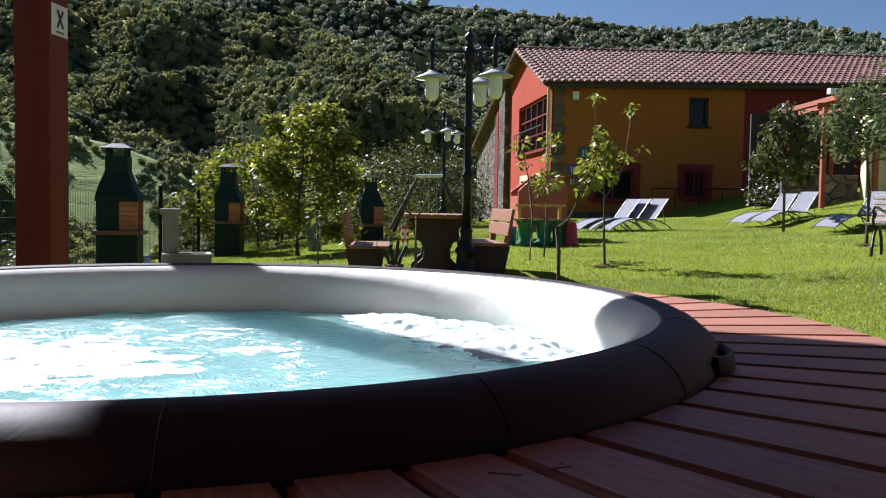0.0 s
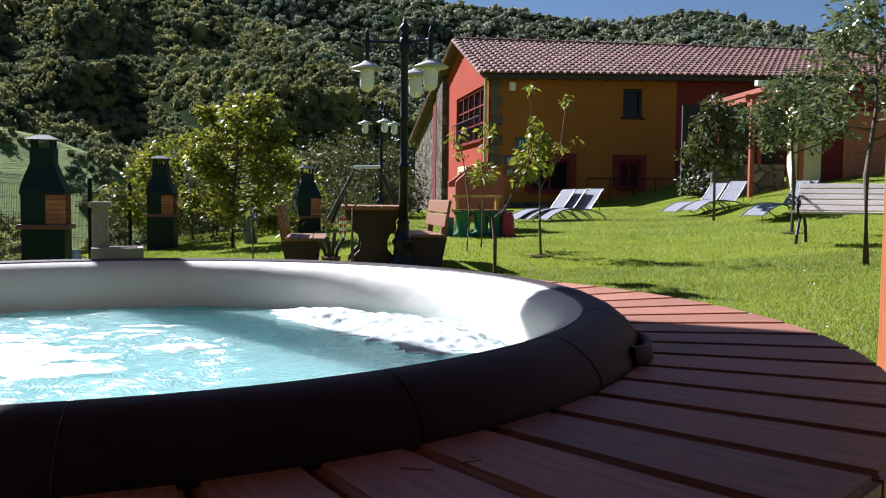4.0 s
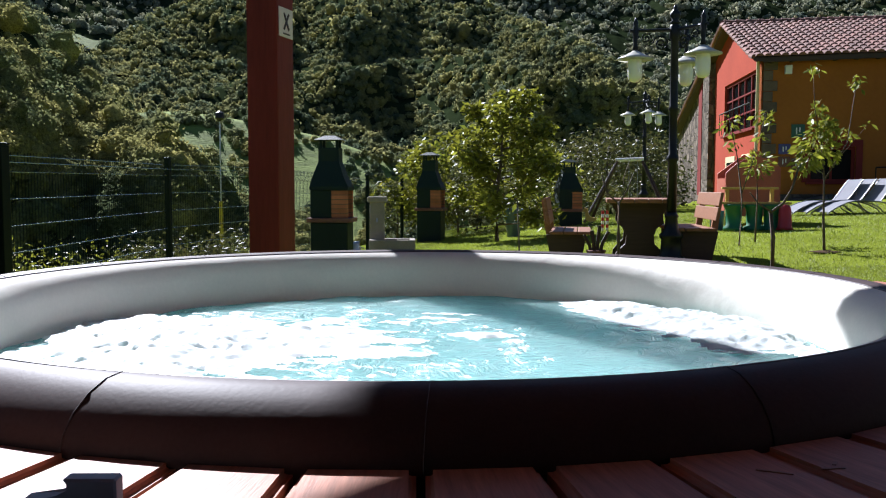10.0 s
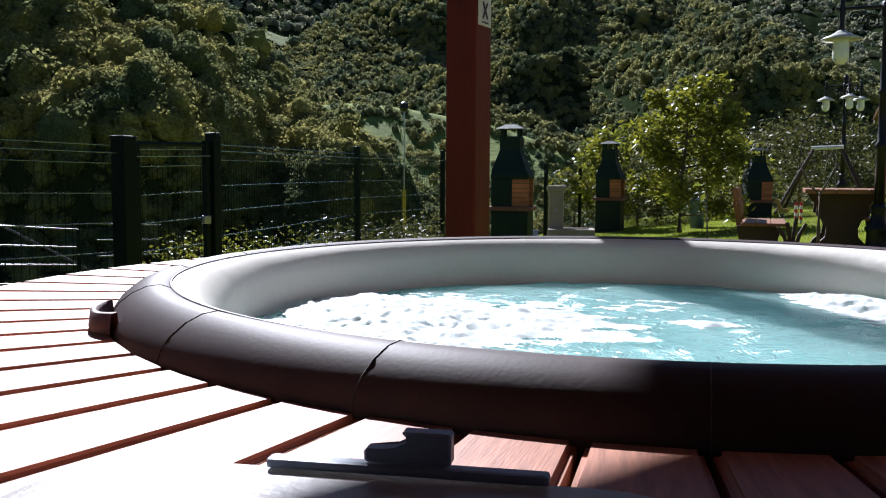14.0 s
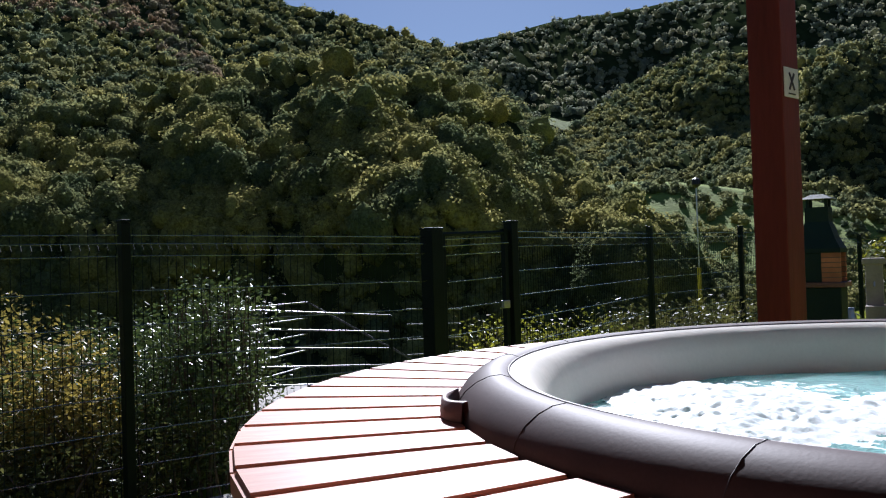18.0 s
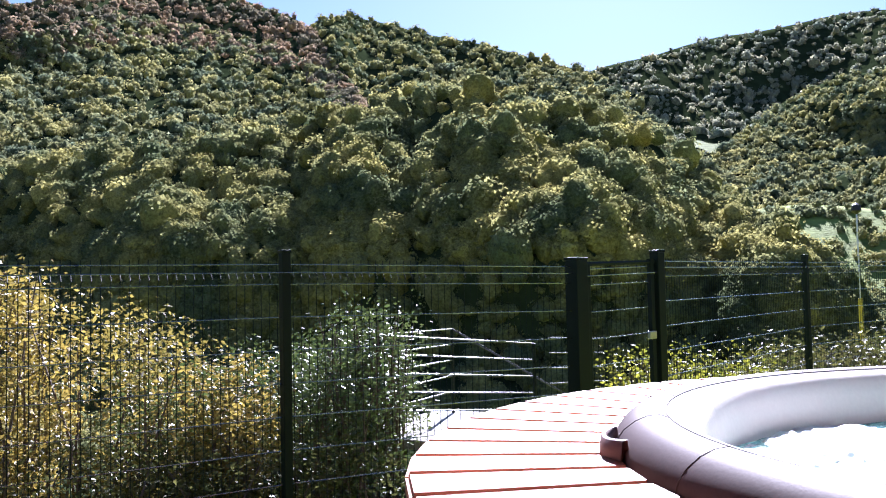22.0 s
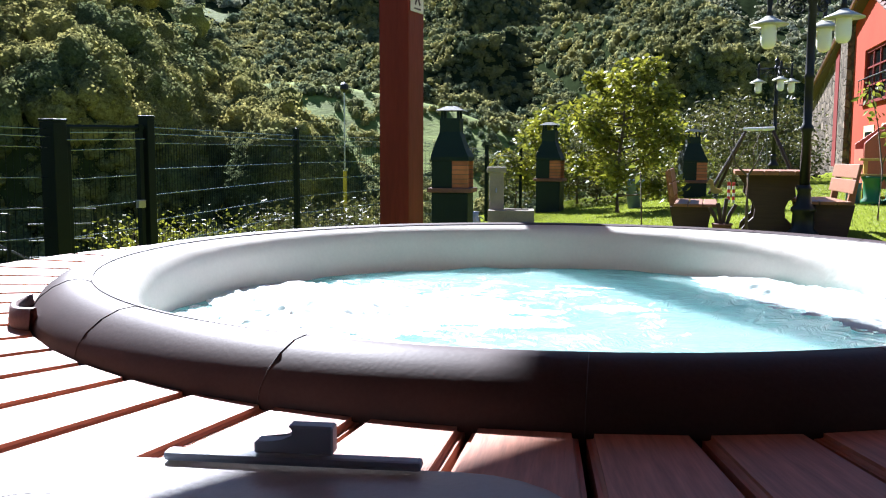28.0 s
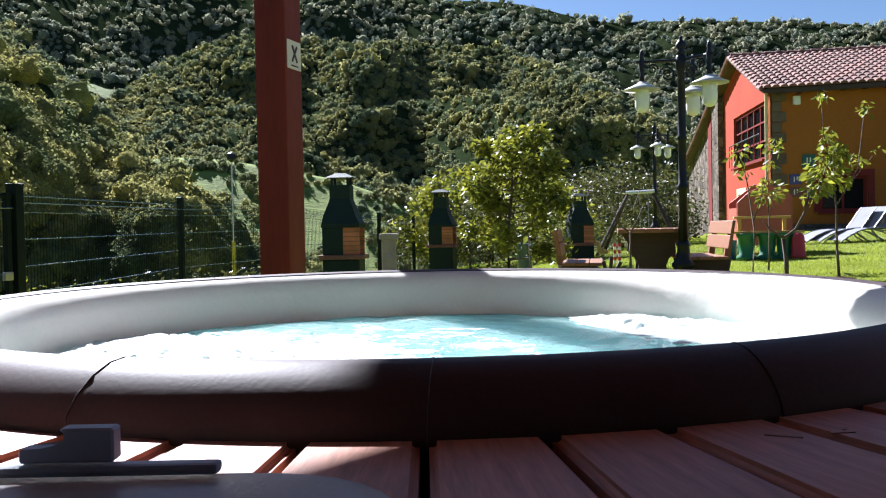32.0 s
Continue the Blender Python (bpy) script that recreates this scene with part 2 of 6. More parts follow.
def box(size, at=(0, 0, 0), bevel=0.0, rz=0.0, rx=0.0, ry=0.0, bm=None, taper=1.0):
    """A box with its middle at `at`; taper narrows the top."""
    bm = bm or bmesh.new()
    r = bmesh.ops.create_cube(bm, size=1)
    for v in r["verts"]:
        k = taper if v.co.z > 0 else 1.0
        v.co = Vector((v.co.x * size[0] * k, v.co.y * size[1] * k, v.co.z * size[2]))
    if bevel:
        edges = list({e for v in r["verts"] for e in v.link_edges})
        out = bmesh.ops.bevel(bm, geom=edges, offset=bevel, segments=2, affect="EDGES", profile=0.6)
        vs = list({v for f in out["faces"] for v in f.verts} | {v for v in r["verts"] if v.is_valid})
    else:
        vs = r["verts"]
    bmesh.ops.transform(bm, matrix=pose(*at, rx, ry, rz), verts=vs)
    return bm


def tube(points, radius, segs=8, bm=None, closed=False, radii=None):
    """A round bar along points; radii may vary."""
    bm = bm or bmesh.new()
    pts = [Vector(p) for p in points]
    rings = []
    for i, p in enumerate(pts):
        a = pts[i - 1] if (i or closed) else p
        b = pts[(i + 1) % len(pts)] if (i + 1 < len(pts) or closed) else p
        d = (b - a).normalized()
        s = d.cross(Vector((0, 0, 1)))
        s = s.normalized() if s.length > 1e-3 else Vector((1, 0, 0))
        u = s.cross(d)
        r = radii[i] if radii else radius
        rings.append([bm.verts.new(p + (s * math.cos(2 * math.pi * k / segs) + u * math.sin(2 * math.pi * k / segs)) * r) for k in range(segs)])
    for i in range(len(rings) - (0 if closed else 1)):
        a, b = rings[i], rings[(i + 1) % len(rings)]
        for k in range(segs):
            bm.faces.new((a[k], a[(k + 1) % segs], b[(k + 1) % segs], b[k]))
    if not closed:
        bm.faces.new(rings[0][::-1])
        bm.faces.new(rings[-1])
    return bm


def lathe(profile, segs=24, bm=None, at=(0, 0, 0)):
    """A turned body from (radius, height) pairs."""
    bm = bm or bmesh.new()
    rings = []
    for r, z in profile:
        rings.append([bm.verts.new((at[0] + max(r, 1e-4) * math.cos(2 * math.pi * k / segs), at[1] + max(r, 1e-4) * math.sin(2 * math.pi * k / segs), at[2] + z)) for k in range(segs)])
    for a, b in zip(rings, rings[1:]):
        for k in range(segs):
            bm.faces.new((a[k], a[(k + 1) % segs], b[(k + 1) % segs], b[k]))
    bm.faces.new(rings[0][::-1])
    bm.faces.new(rings[-1])
    return bm


def prism(outline, depth, bm=None, m=None):
    """A plate from an outline in x and z, depth along y, centred."""
    bm = bm or bmesh.new()
    m = m or Matrix()
    a = [bm.verts.new(m @ Vector((x, -depth / 2, z))) for x, z in outline]
    b = [bm.verts.new(m @ Vector((x, depth / 2, z))) for x, z in outline]
    bm.faces.new(a)
    bm.faces.new(b[::-1])
    for i in range(len(a)):
        j = (i + 1) % len(a)
        bm.faces.new((a[j], a[i], b[i], b[j]))
    return bm


def polar(az, dist, z=0.0):
    """A place by degrees left of +y and metres from a mark near the tub."""
    return Vector((0.105 - math.sin(radians(az)) * dist, 0.064 + math.cos(radians(az)) * dist, z))


def ground_z(x, y):
    z = -0.88 + (0.050 if x > 0 else 0.10) * x + 0.033 * min(y, 12.0) + 0.012 * max(y - 12.0, 0.0)
    z += 0.17 * min(max(x - 6.9, 0.0), 4.0) * min(max((y - 9.0) / 6.0, 0.0), 1.0)
    return max(z, -1.6) + 0.03 * math.sin(x * 0.7) * math.sin(y * 0.5)


# ---- tub ----
TC = Vector((-0.378, 1.689, 0.0))
RO, R2 = 0.955, 1.287

# ---- hills ----
def smooth_line(points, az):
    xs = [p[0] for p in points]
    if xs[0] > xs[-1]:
        points = points[::-1]
    x, y = np.array([p[0] for p in points]), np.array([p[1] for p in points])
    fine = np.linspace(x[0], x[-1], 200)
    v = np.interp(fine, x, y)
    k = np.ones(9) / 9
    v = np.convolve(np.pad(v, 4, mode="edge"), k, "valid")
    return np.interp(az, fine, v)


def fbm(x, y, seed):
    r = np.random.RandomState(seed)
    out = np.zeros_like(x)
    for o in range(5):
        for _ in range(4):
            a, ph = r.uniform(0, 2 * np.pi), r.uniform(0, 2 * np.pi)
            k = 2.0**o
            out += np.sin((x * np.cos(a) + y * np.sin(a)) * k + ph) / k / 4
    return out


HILL_FUNCS = {}


def raised(crest, up):
    return [(a, e + up) for a, e in crest]


def hill(name, label, crest, foot, near, seed, folds, material, zones=(), k=0.029, step=1.6):
    """A slope seen from the garden: it starts at elevation `foot` and `near` metres and lies back up to its crest line of
    (bearing, elevation). Steep faces (bearing, elevation, half width, half height, strength, tilt) lie back less, so they fall into shade."""
    az0, az1 = min(p[0] for p in crest), max(p[0] for p in crest)
    n, m = int((az1 - az0) / 0.45) + 2, 56
    a = np.linspace(az0, az1, n)[:, None]
    s = np.linspace(0, 1, m)[None]
    top = smooth_line(crest, a)
    e = foot + (top - foot) * s
    steep = np.zeros_like(e)
    for za, ze, wa, we, power, tilt in zones:
        u, v = (a - za) / wa, (e - ze - tilt * (a - za)) / we
        steep = np.maximum(steep, power * np.exp(-((u * u + v * v) ** 1.6)))
    rate = k * (1 - steep)
    rise = np.concatenate([np.zeros((n, 1)), np.cumsum((rate[:, 1:] + rate[:, :-1]) / 2 * np.diff(e, axis=1), axis=1)], axis=1)
    fold = fbm(a / step + e * 0.22, e / (step * 1.9), seed) * folds * (1 - 0.85 * steep) * np.clip(np.sin(np.pi * np.clip(s, 0, 1)) * 2.2, 0, 1)
    dist = near * np.exp(rise + fold)

    def place(pa, ps):
        i = np.clip((pa - az0) / (az1 - az0) * (n - 1), 0, n - 1.001)
        j = np.clip(ps * (m - 1), 0, m - 1.001)
        i0, j0 = i.astype(int), j.astype(int)
        fi, fj = i - i0, j - j0

        def at(grid):
            return (grid[i0, j0] * (1 - fi) + grid[i0 + 1, j0] * fi) * (1 - fj) + (grid[i0, j0 + 1] * (1 - fi) + grid[i0 + 1, j0 + 1] * fi) * fj

        d, el = at(dist), np.radians(at(e))
        return np.stack([-np.sin(np.radians(pa)) * d, np.cos(np.radians(pa)) * d, np.tan(el) * d], -1)

    back = dist[:, -1:] + 70
    d_all = np.concatenate([dist, back], axis=1)
    z_all = np.concatenate([np.tan(np.radians(e)) * dist, np.tan(np.radians(e[:, -1:])) * dist[:, -1:] - 45], axis=1)
    v = np.stack([-np.sin(np.radians(a)) * d_all, np.cos(np.radians(a)) * d_all, z_all], -1).reshape(-1, 3)
    m += 1
    faces = [(i * m + j, i * m + j + 1, (i + 1) * m + j + 1, (i + 1) * m + j) for i in range(n - 1) for j in range(m - 1)]
    ob = raw(name, v.tolist(), faces, material, smooth=True)
    tagged(ob, label, "hill", kind="structure")
    HILL_FUNCS[name] = (place, az0, az1)
    m -= 1
    return ob


def ball(sub):
    """Corners and triangles of a round body of one metre."""
    bm = bmesh.new()
    bmesh.ops.create_icosphere(bm, subdivisions=sub, radius=1)
    v = np.array([tuple(q.co) for q in bm.verts])
    f = np.array([[q.index for q in p.verts] for p in bm.faces])
    bm.free()
    return v, f


def reach_of(way, lobes, size):
    """How far a crown made of overlapping lobes reaches along each direction."""
    dot = np.einsum("nkd,nld->nkl", way, lobes)
    far = size[:, None] ** 2 - np.sum(lobes**2, -1)[:, None]
    return np.max(dot + np.sqrt(np.maximum(dot**2 + far, 0)), -1)


def forest(name, label, places, radius, leaves, leaf, material, seed, category="forest", squash=1.0, sub=1):
    """Broadleaf crowns, each a lumpy body under loose leaf sprays that break its outline, all in one mesh."""
    r = np.random.RandomState(seed)
    n = len(places)
    far = np.hypot(places[:, 0], places[:, 1])
    rad = radius * np.exp(r.normal(0, 0.27, n)) * (far / np.median(far)) ** 0.5
    tall = rad * r.uniform(0.65, 1.25, n) * squash
    mid = places + np.stack([0 * rad, 0 * rad, tall * 0.35], -1)
    size3 = np.stack([rad, rad, tall], -1)
    lobes = r.normal(0, 1, (n, 5, 3))
    lobes *= (r.uniform(0.25, 0.55, (n, 5)) / np.linalg.norm(lobes, axis=-1))[..., None]
    lsize = r.uniform(0.5, 0.62, (n, 1))
    bv, bf = ball(sub)
    way = np.repeat(bv[None], n, 0)
    body = way * (reach_of(way, lobes, lsize) * r.uniform(0.62, 0.98, way.shape[:2]))[..., None]
    body = (mid[:, None] + body * size3[:, None]).reshape(-1, 3)
    tri = (np.arange(n)[:, None, None] * len(bv) + bf[None]).reshape(-1, 3)
    w = r.normal(0, 1, (n, leaves, 3))
    w[..., 2] = np.where(r.rand(n, leaves) < 0.75, np.abs(w[..., 2]), w[..., 2])
    w /= np.linalg.norm(w, axis=-1, keepdims=True)
    cen = w * (reach_of(w, lobes, lsize) * r.uniform(0.82, 1.06, (n, leaves)))[..., None]
    cen = (mid[:, None] + cen * size3[:, None]).reshape(-1, 3)
    nor = w.reshape(-1, 3) * 1.3 + r.normal(0, 0.5, (n * leaves, 3)) + np.array([0, 0, 0.2])
    nor /= np.linalg.norm(nor, axis=-1, keepdims=True)
    t = np.cross(nor, r.normal(0, 1, nor.shape))
    t /= np.linalg.norm(t, axis=-1, keepdims=True)
    b = np.cross(nor, t)
    sz = (leaf * np.repeat(rad, leaves) * r.uniform(0.5, 1.4, n * leaves))[:, None]
    quad = np.stack([cen - t * sz, cen - b * sz * 0.7, cen + t * sz, cen + b * sz * 0.7 + nor * sz * 0.3], 1).reshape(-1, 3)
    k, nb, nt_ = len(cen), len(body), len(tri)
    me = bpy.data.meshes.new(name)
    me.vertices.add(nb + 4 * k)
    me.vertices.foreach_set("co", np.concatenate([body, quad]).astype(np.float32).ravel())
    me.loops.add(3 * nt_ + 4 * k)
    me.loops.foreach_set("vertex_index", np.concatenate([tri.ravel(), nb + np.arange(4 * k)]).astype(np.int32))
    me.polygons.add(nt_ + k)
    me.polygons.foreach_set("loop_start", np.concatenate([np.arange(nt_) * 3, 3 * nt_ + np.arange(k) * 4]).astype(np.int32))
    me.polygons.foreach_set("loop_total", np.concatenate([np.full(nt_, 3), np.full(k, 4)]).astype(np.int32))
    me.materials.append(material)
    me.update(calc_edges=True)
    me.polygons.foreach_set("use_smooth", np.concatenate([np.ones(nt_, bool), np.zeros(k, bool)]))
    return tagged(new(name, me), label, category, kind="stuff")


def scatter(hill_name, count, seed, s0=0.02, s1=1.02, keep=None):
    place, a0, a1 = HILL_FUNCS[hill_name]
    a0, a1 = max(a0, -36), min(a1, 90)
    r = np.random.RandomState(seed)
    a, s = r.uniform(a0, a1, count), r.uniform(s0, s1, count)
    if keep is not None:
        ok = keep(a, s)
        a, s = a[ok], s[ok]
    return place(a, s)


CREST_NEAR = [(125, 6.0), (100, 6.5), (86, 7.0), (78.9, 7.8), (72.6, 8.8), (65.7, 9.9), (61.3, 11.0), (56.8, 12.2), (52.3, 13.0), (47.0, 12.5), (43.2, 11.8), (39.9, 10.6), (37.5, 9.0), (35.1, 7.5), (32.8, 5.0), (29.6, 2.4), (27.2, 0.4), (24.8, -1.2), (20, -3)]
CREST_SADDLE = [(68, 10), (64, 14), (62.0, 15.7), (59.9, 17.0), (58.2, 17.5), (55.2, 17.0), (52.6, 16.3), (48.8, 15.6), (45.0, 14.4), (42.0, 13.6), (39.5, 12.0), (37.4, 10), (35.7, 8.2), (32, 4)]
CREST_PEAK = [(130, 12), (100, 14.5), (88, 15.5), (79.0, 16.7), (75.9, 17.2), (73.9, 18.5), (71.6, 19.2), (68.1, 19.0), (65.6, 18.5), (62.7, 17.7), (59.8, 16.8), (58.3, 14.2), (56.8, 11.5), (52, 8)]
CREST_BACK = [(50, 11), (44, 13), (41.9, 13.8), (39.4, 14.3), (36.5, 14.5), (34.7, 15.3), (32.3, 15.2), (29, 15.4), (26.0, 15.8), (17.1, 14.8), (7.6, 14.2), (4.7, 13.3), (2.2, 12.6), (-1, 12.6), (-5.5, 12.2), (-9.1, 11.8), (-13.1, 11.2), (-16.6, 10.7), (-22, 9), (-40, 7)]
CREST_RIGHT = [(-6, 8), (-12, 10.3), (-16.6, 11.1), (-19.0, 11.3), (-21.0, 11.6), (-22.9, 11.1), (-27.5, 9.8), (-45, 8), (-75, 6)]
CREST_SPUR = [(34, 8), (30, 11), (26.4, 12.3), (15.9, 12.0), (11.7, 11.8), (7.8, 11.2), (4.4, 9.7), (1.1, 8.2), (-1.9, 6.1), (-5.0, 3.6), (-9, 1), (-14, -2)]
CREST_KNOLL = [(33, 3.5), (30, 5.0), (26.4, 6.5), (23.4, 7.0), (18.6, 7.8), (13.4, 8.4), (9.9, 8.6), (6.3, 7.6), (2.6, 6.6), (-1.2, 6.0), (-4.2, 3.8), (-10, 0.5), (-18, -1.5)]
CREST_MEADOW = [(48, 1), (40, 3), (34, 4.4), (30, 4.9), (27, 4.7), (24, 4.2), (20, 3.4), (16, 2.0), (12, 0.5), (6, -1.5)]
hill("near_hill", "rounded wooded hill across the valley, half in shade", raised(CREST_NEAR, 0.1), -12, 120, 11, 0.05, M_SHADED_SOIL,
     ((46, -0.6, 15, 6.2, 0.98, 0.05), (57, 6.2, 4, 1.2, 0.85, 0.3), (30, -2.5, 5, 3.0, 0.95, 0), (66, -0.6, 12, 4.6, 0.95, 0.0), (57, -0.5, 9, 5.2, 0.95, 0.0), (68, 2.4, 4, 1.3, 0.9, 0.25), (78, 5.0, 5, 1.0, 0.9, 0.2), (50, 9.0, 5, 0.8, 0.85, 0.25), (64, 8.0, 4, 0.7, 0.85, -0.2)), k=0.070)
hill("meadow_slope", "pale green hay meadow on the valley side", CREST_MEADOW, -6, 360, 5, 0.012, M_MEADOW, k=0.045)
hill("middle_hill", "wooded knoll with a sunlit crest", raised(CREST_KNOLL, 0.1), -3, 600, 23, 0.05, M_SHADED_SOIL,
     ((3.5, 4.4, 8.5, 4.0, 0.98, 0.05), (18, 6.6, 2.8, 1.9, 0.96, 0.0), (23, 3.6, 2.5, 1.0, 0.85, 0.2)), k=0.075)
hill("spur_hill", "long wooded spur falling into the valley", raised(CREST_SPUR, 0.1), 3, 1150, 31, 0.05, M_SHADED_SOIL,
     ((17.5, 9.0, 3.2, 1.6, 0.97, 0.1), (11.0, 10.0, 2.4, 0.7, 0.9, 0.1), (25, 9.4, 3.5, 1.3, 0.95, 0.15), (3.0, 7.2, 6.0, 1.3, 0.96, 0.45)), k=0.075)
hill("saddle_hill", "wooded hill with a low saddle on its crest", raised(CREST_SADDLE, 0.55), 7, 760, 41, 0.05, M_SHADED_SOIL,
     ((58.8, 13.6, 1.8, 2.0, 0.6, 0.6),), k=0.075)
hill("peak_hill", "tall wooded mountain with a brown upper slope", raised(CREST_PEAK, 0.55), 4, 540, 51, 0.055, M_SHADED_SOIL,
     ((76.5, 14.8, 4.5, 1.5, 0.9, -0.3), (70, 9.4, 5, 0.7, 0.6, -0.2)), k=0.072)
hill("back_hill", "distant wooded ridge under the sky", raised(CREST_BACK, 0.25), 1, 1270, 61, 0.05, M_SHADED_SOIL,
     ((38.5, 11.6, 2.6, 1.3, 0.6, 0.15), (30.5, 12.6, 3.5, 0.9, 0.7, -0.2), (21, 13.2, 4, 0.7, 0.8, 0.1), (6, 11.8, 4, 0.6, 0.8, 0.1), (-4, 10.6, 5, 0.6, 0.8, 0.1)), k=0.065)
hill("right_hill", "far bluish wooded mountain behind the house", raised(CREST_RIGHT, 0.25), 1, 1900, 71, 0.05, M_SHADED_SOIL, k=0.065)


def wood_limits(a, s):
    """Thins the trees on the near hill's steep foot, so the dark floor stands in for its shade."""
    g = np.clip((a - 30) / 5, 0, 1) * np.clip((76 - a) / 22, 0, 1)
    chance = np.sin(a * 913.7 + s * 517.3) * 0.5 + 0.5
    return (s > 0.60 * g * (1 + 0.14 * np.sin(a * 1.7) + 0.08 * np.sin(a * 4.1 + 1))) | (chance > 0.80)


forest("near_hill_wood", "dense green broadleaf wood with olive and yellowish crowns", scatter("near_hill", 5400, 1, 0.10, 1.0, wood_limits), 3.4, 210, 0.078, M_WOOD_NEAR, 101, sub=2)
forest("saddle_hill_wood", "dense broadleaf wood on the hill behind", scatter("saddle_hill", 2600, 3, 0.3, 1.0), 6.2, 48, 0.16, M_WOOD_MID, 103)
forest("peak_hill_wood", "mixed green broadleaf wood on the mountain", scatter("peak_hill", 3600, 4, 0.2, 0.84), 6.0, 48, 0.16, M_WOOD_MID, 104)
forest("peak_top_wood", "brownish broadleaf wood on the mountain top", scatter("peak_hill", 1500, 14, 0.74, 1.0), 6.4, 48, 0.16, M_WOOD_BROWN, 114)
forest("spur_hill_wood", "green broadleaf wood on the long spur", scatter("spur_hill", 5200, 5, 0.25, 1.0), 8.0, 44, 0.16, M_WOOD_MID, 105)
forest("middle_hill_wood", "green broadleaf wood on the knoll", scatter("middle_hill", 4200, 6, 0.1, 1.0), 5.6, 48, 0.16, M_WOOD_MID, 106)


def meadow_band(a):
    """Lower edge of the high meadow on the ridge, in degrees up."""
    return 8.35 + 0.26 * (a - 33.0) + 0.10 * np.sin(a * 3.1)


def in_clearing(a, s):
    el = 1 + (smooth_line(raised(CREST_BACK, 0.25), a) - 1) * s
    return (a > 30.4) & (a < 35.8) & (el > meadow_band(a) - 0.35) & (el < meadow_band(a) + 0.75)


forest("back_hill_wood", "distant broadleaf wood on the ridge", scatter("back_hill", 7600, 7, 0.25, 1.0, lambda a, s: ~in_clearing(a, s)), 10.5, 22, 0.2, M_WOOD_HAZED, 107)
forest("right_hill_wood", "distant broadleaf wood with bluish haze in its colour", scatter("right_hill", 3600, 8, 0.3, 1.0), 13.0, 20, 0.2, M_WOOD_HAZED, 108)
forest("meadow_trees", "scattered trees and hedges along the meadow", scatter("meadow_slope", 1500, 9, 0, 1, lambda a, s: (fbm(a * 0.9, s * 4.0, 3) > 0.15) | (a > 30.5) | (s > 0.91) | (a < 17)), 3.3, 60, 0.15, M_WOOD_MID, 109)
ca, ct = np.meshgrid(np.linspace(30.6, 35.6, 22), np.linspace(0, 1, 6), indexing="ij")
cl = meadow_band(ca) - 0.2 + ct * (0.75 - 0.4 * np.abs(ca - 33.1) / 2.5)
clear_v = HILL_FUNCS["back_hill"][0](ca, (cl - 1) / (smooth_line(raised(CREST_BACK, 0.25), ca) - 1)) * 0.997 + np.array([0, 0, 1.5])
tagged(raw("clearing", clear_v.reshape(-1, 3).tolist(), [(i * 6 + j, i * 6 + j + 1, (i + 1) * 6 + j + 1, (i + 1) * 6 + j) for i in range(21) for j in range(5)], M_MEADOW, smooth=True), "small pale hay meadow high on the ridge", "meadow", kind="structure")

# ---- ground ----
def ground():
    """One sheet from the lawn to the horizon, falling into the valley past the fence."""
    xs = np.concatenate([-np.geomspace(6000, 14, 16), np.linspace(-12, 30, 85), np.geomspace(33, 6000, 14)])
    ys = np.concatenate([-np.geomspace(6000, 12, 12), np.linspace(-10, 40, 101), np.geomspace(43, 6000, 16)])
    v = []
    for x in xs:
        for y in ys:
            fall = max(0.0, -5.6 - x) + 0.5 * max(0.0, y - 18.5 - 3.5 * max(0.0, x + 1.0))
            z = ground_z(min(max(x, -30), 40), min(max(y, -15), 40))
            if fall > 0:
                z = max(z - 0.55 * fall, -28.0 if x < -5.6 or y > 60 else -6.0)
            v.append((x, y, z))
    m = len(ys)
    f = [(i * m + j, (i + 1) * m + j, (i + 1) * m + j + 1, i * m + j + 1) for i in range(len(xs) - 1) for j in range(m - 1)]
    tagged(raw("ground", v, f, M_LAWN, smooth=True), "mown green lawn that falls away to the valley", "lawn", kind="structure")


ground()


def ring(name, profile, material, segs=128, parent=None):
    """A body turned round the tub's axis, open at both ends of its profile."""
    v, f = [], []
    for k in range(segs):
        a = 2 * math.pi * k / segs
        for r, z in profile:
            v.append((r * math.cos(a), r * math.sin(a), z))
    n = len(profile)
    for k in range(segs):
        for j in range(n - 1):
            p, q = k * n, ((k + 1) % segs) * n
            f.append((p + j, q + j, q + j + 1, p + j + 1))
    return raw(name, v, f, material, parent, smooth=True)

# ---- hot tub ----
tub = thing("hot_tub", pose(*TC), "round inflatable hot tub with brown leatherette rim, cream inside", "hot tub")
ring("rim", [(0.935, -0.62), (0.948, -0.06), (0.959, -0.025), (0.963, -0.004), (0.958, 0.014), (0.946, 0.031), (0.927, 0.046), (0.906, 0.0555), (0.886, 0.058), (0.868, 0.052)], M_RIM, parent=tub)
ring("liner", [(0.868, 0.0525), (0.845, 0.046), (0.822, 0.028), (0.806, 0.0), (0.797, -0.04), (0.79, -0.10), (0.785, -0.40), (0.70, -0.60), (0.0, -0.61)], M_CREAM, parent=tub)
ring("piping", [(0.8695, 0.0505), (0.8702, 0.0538), (0.868, 0.0546), (0.8658, 0.0535), (0.8665, 0.049)], M_SEAM, parent=tub)

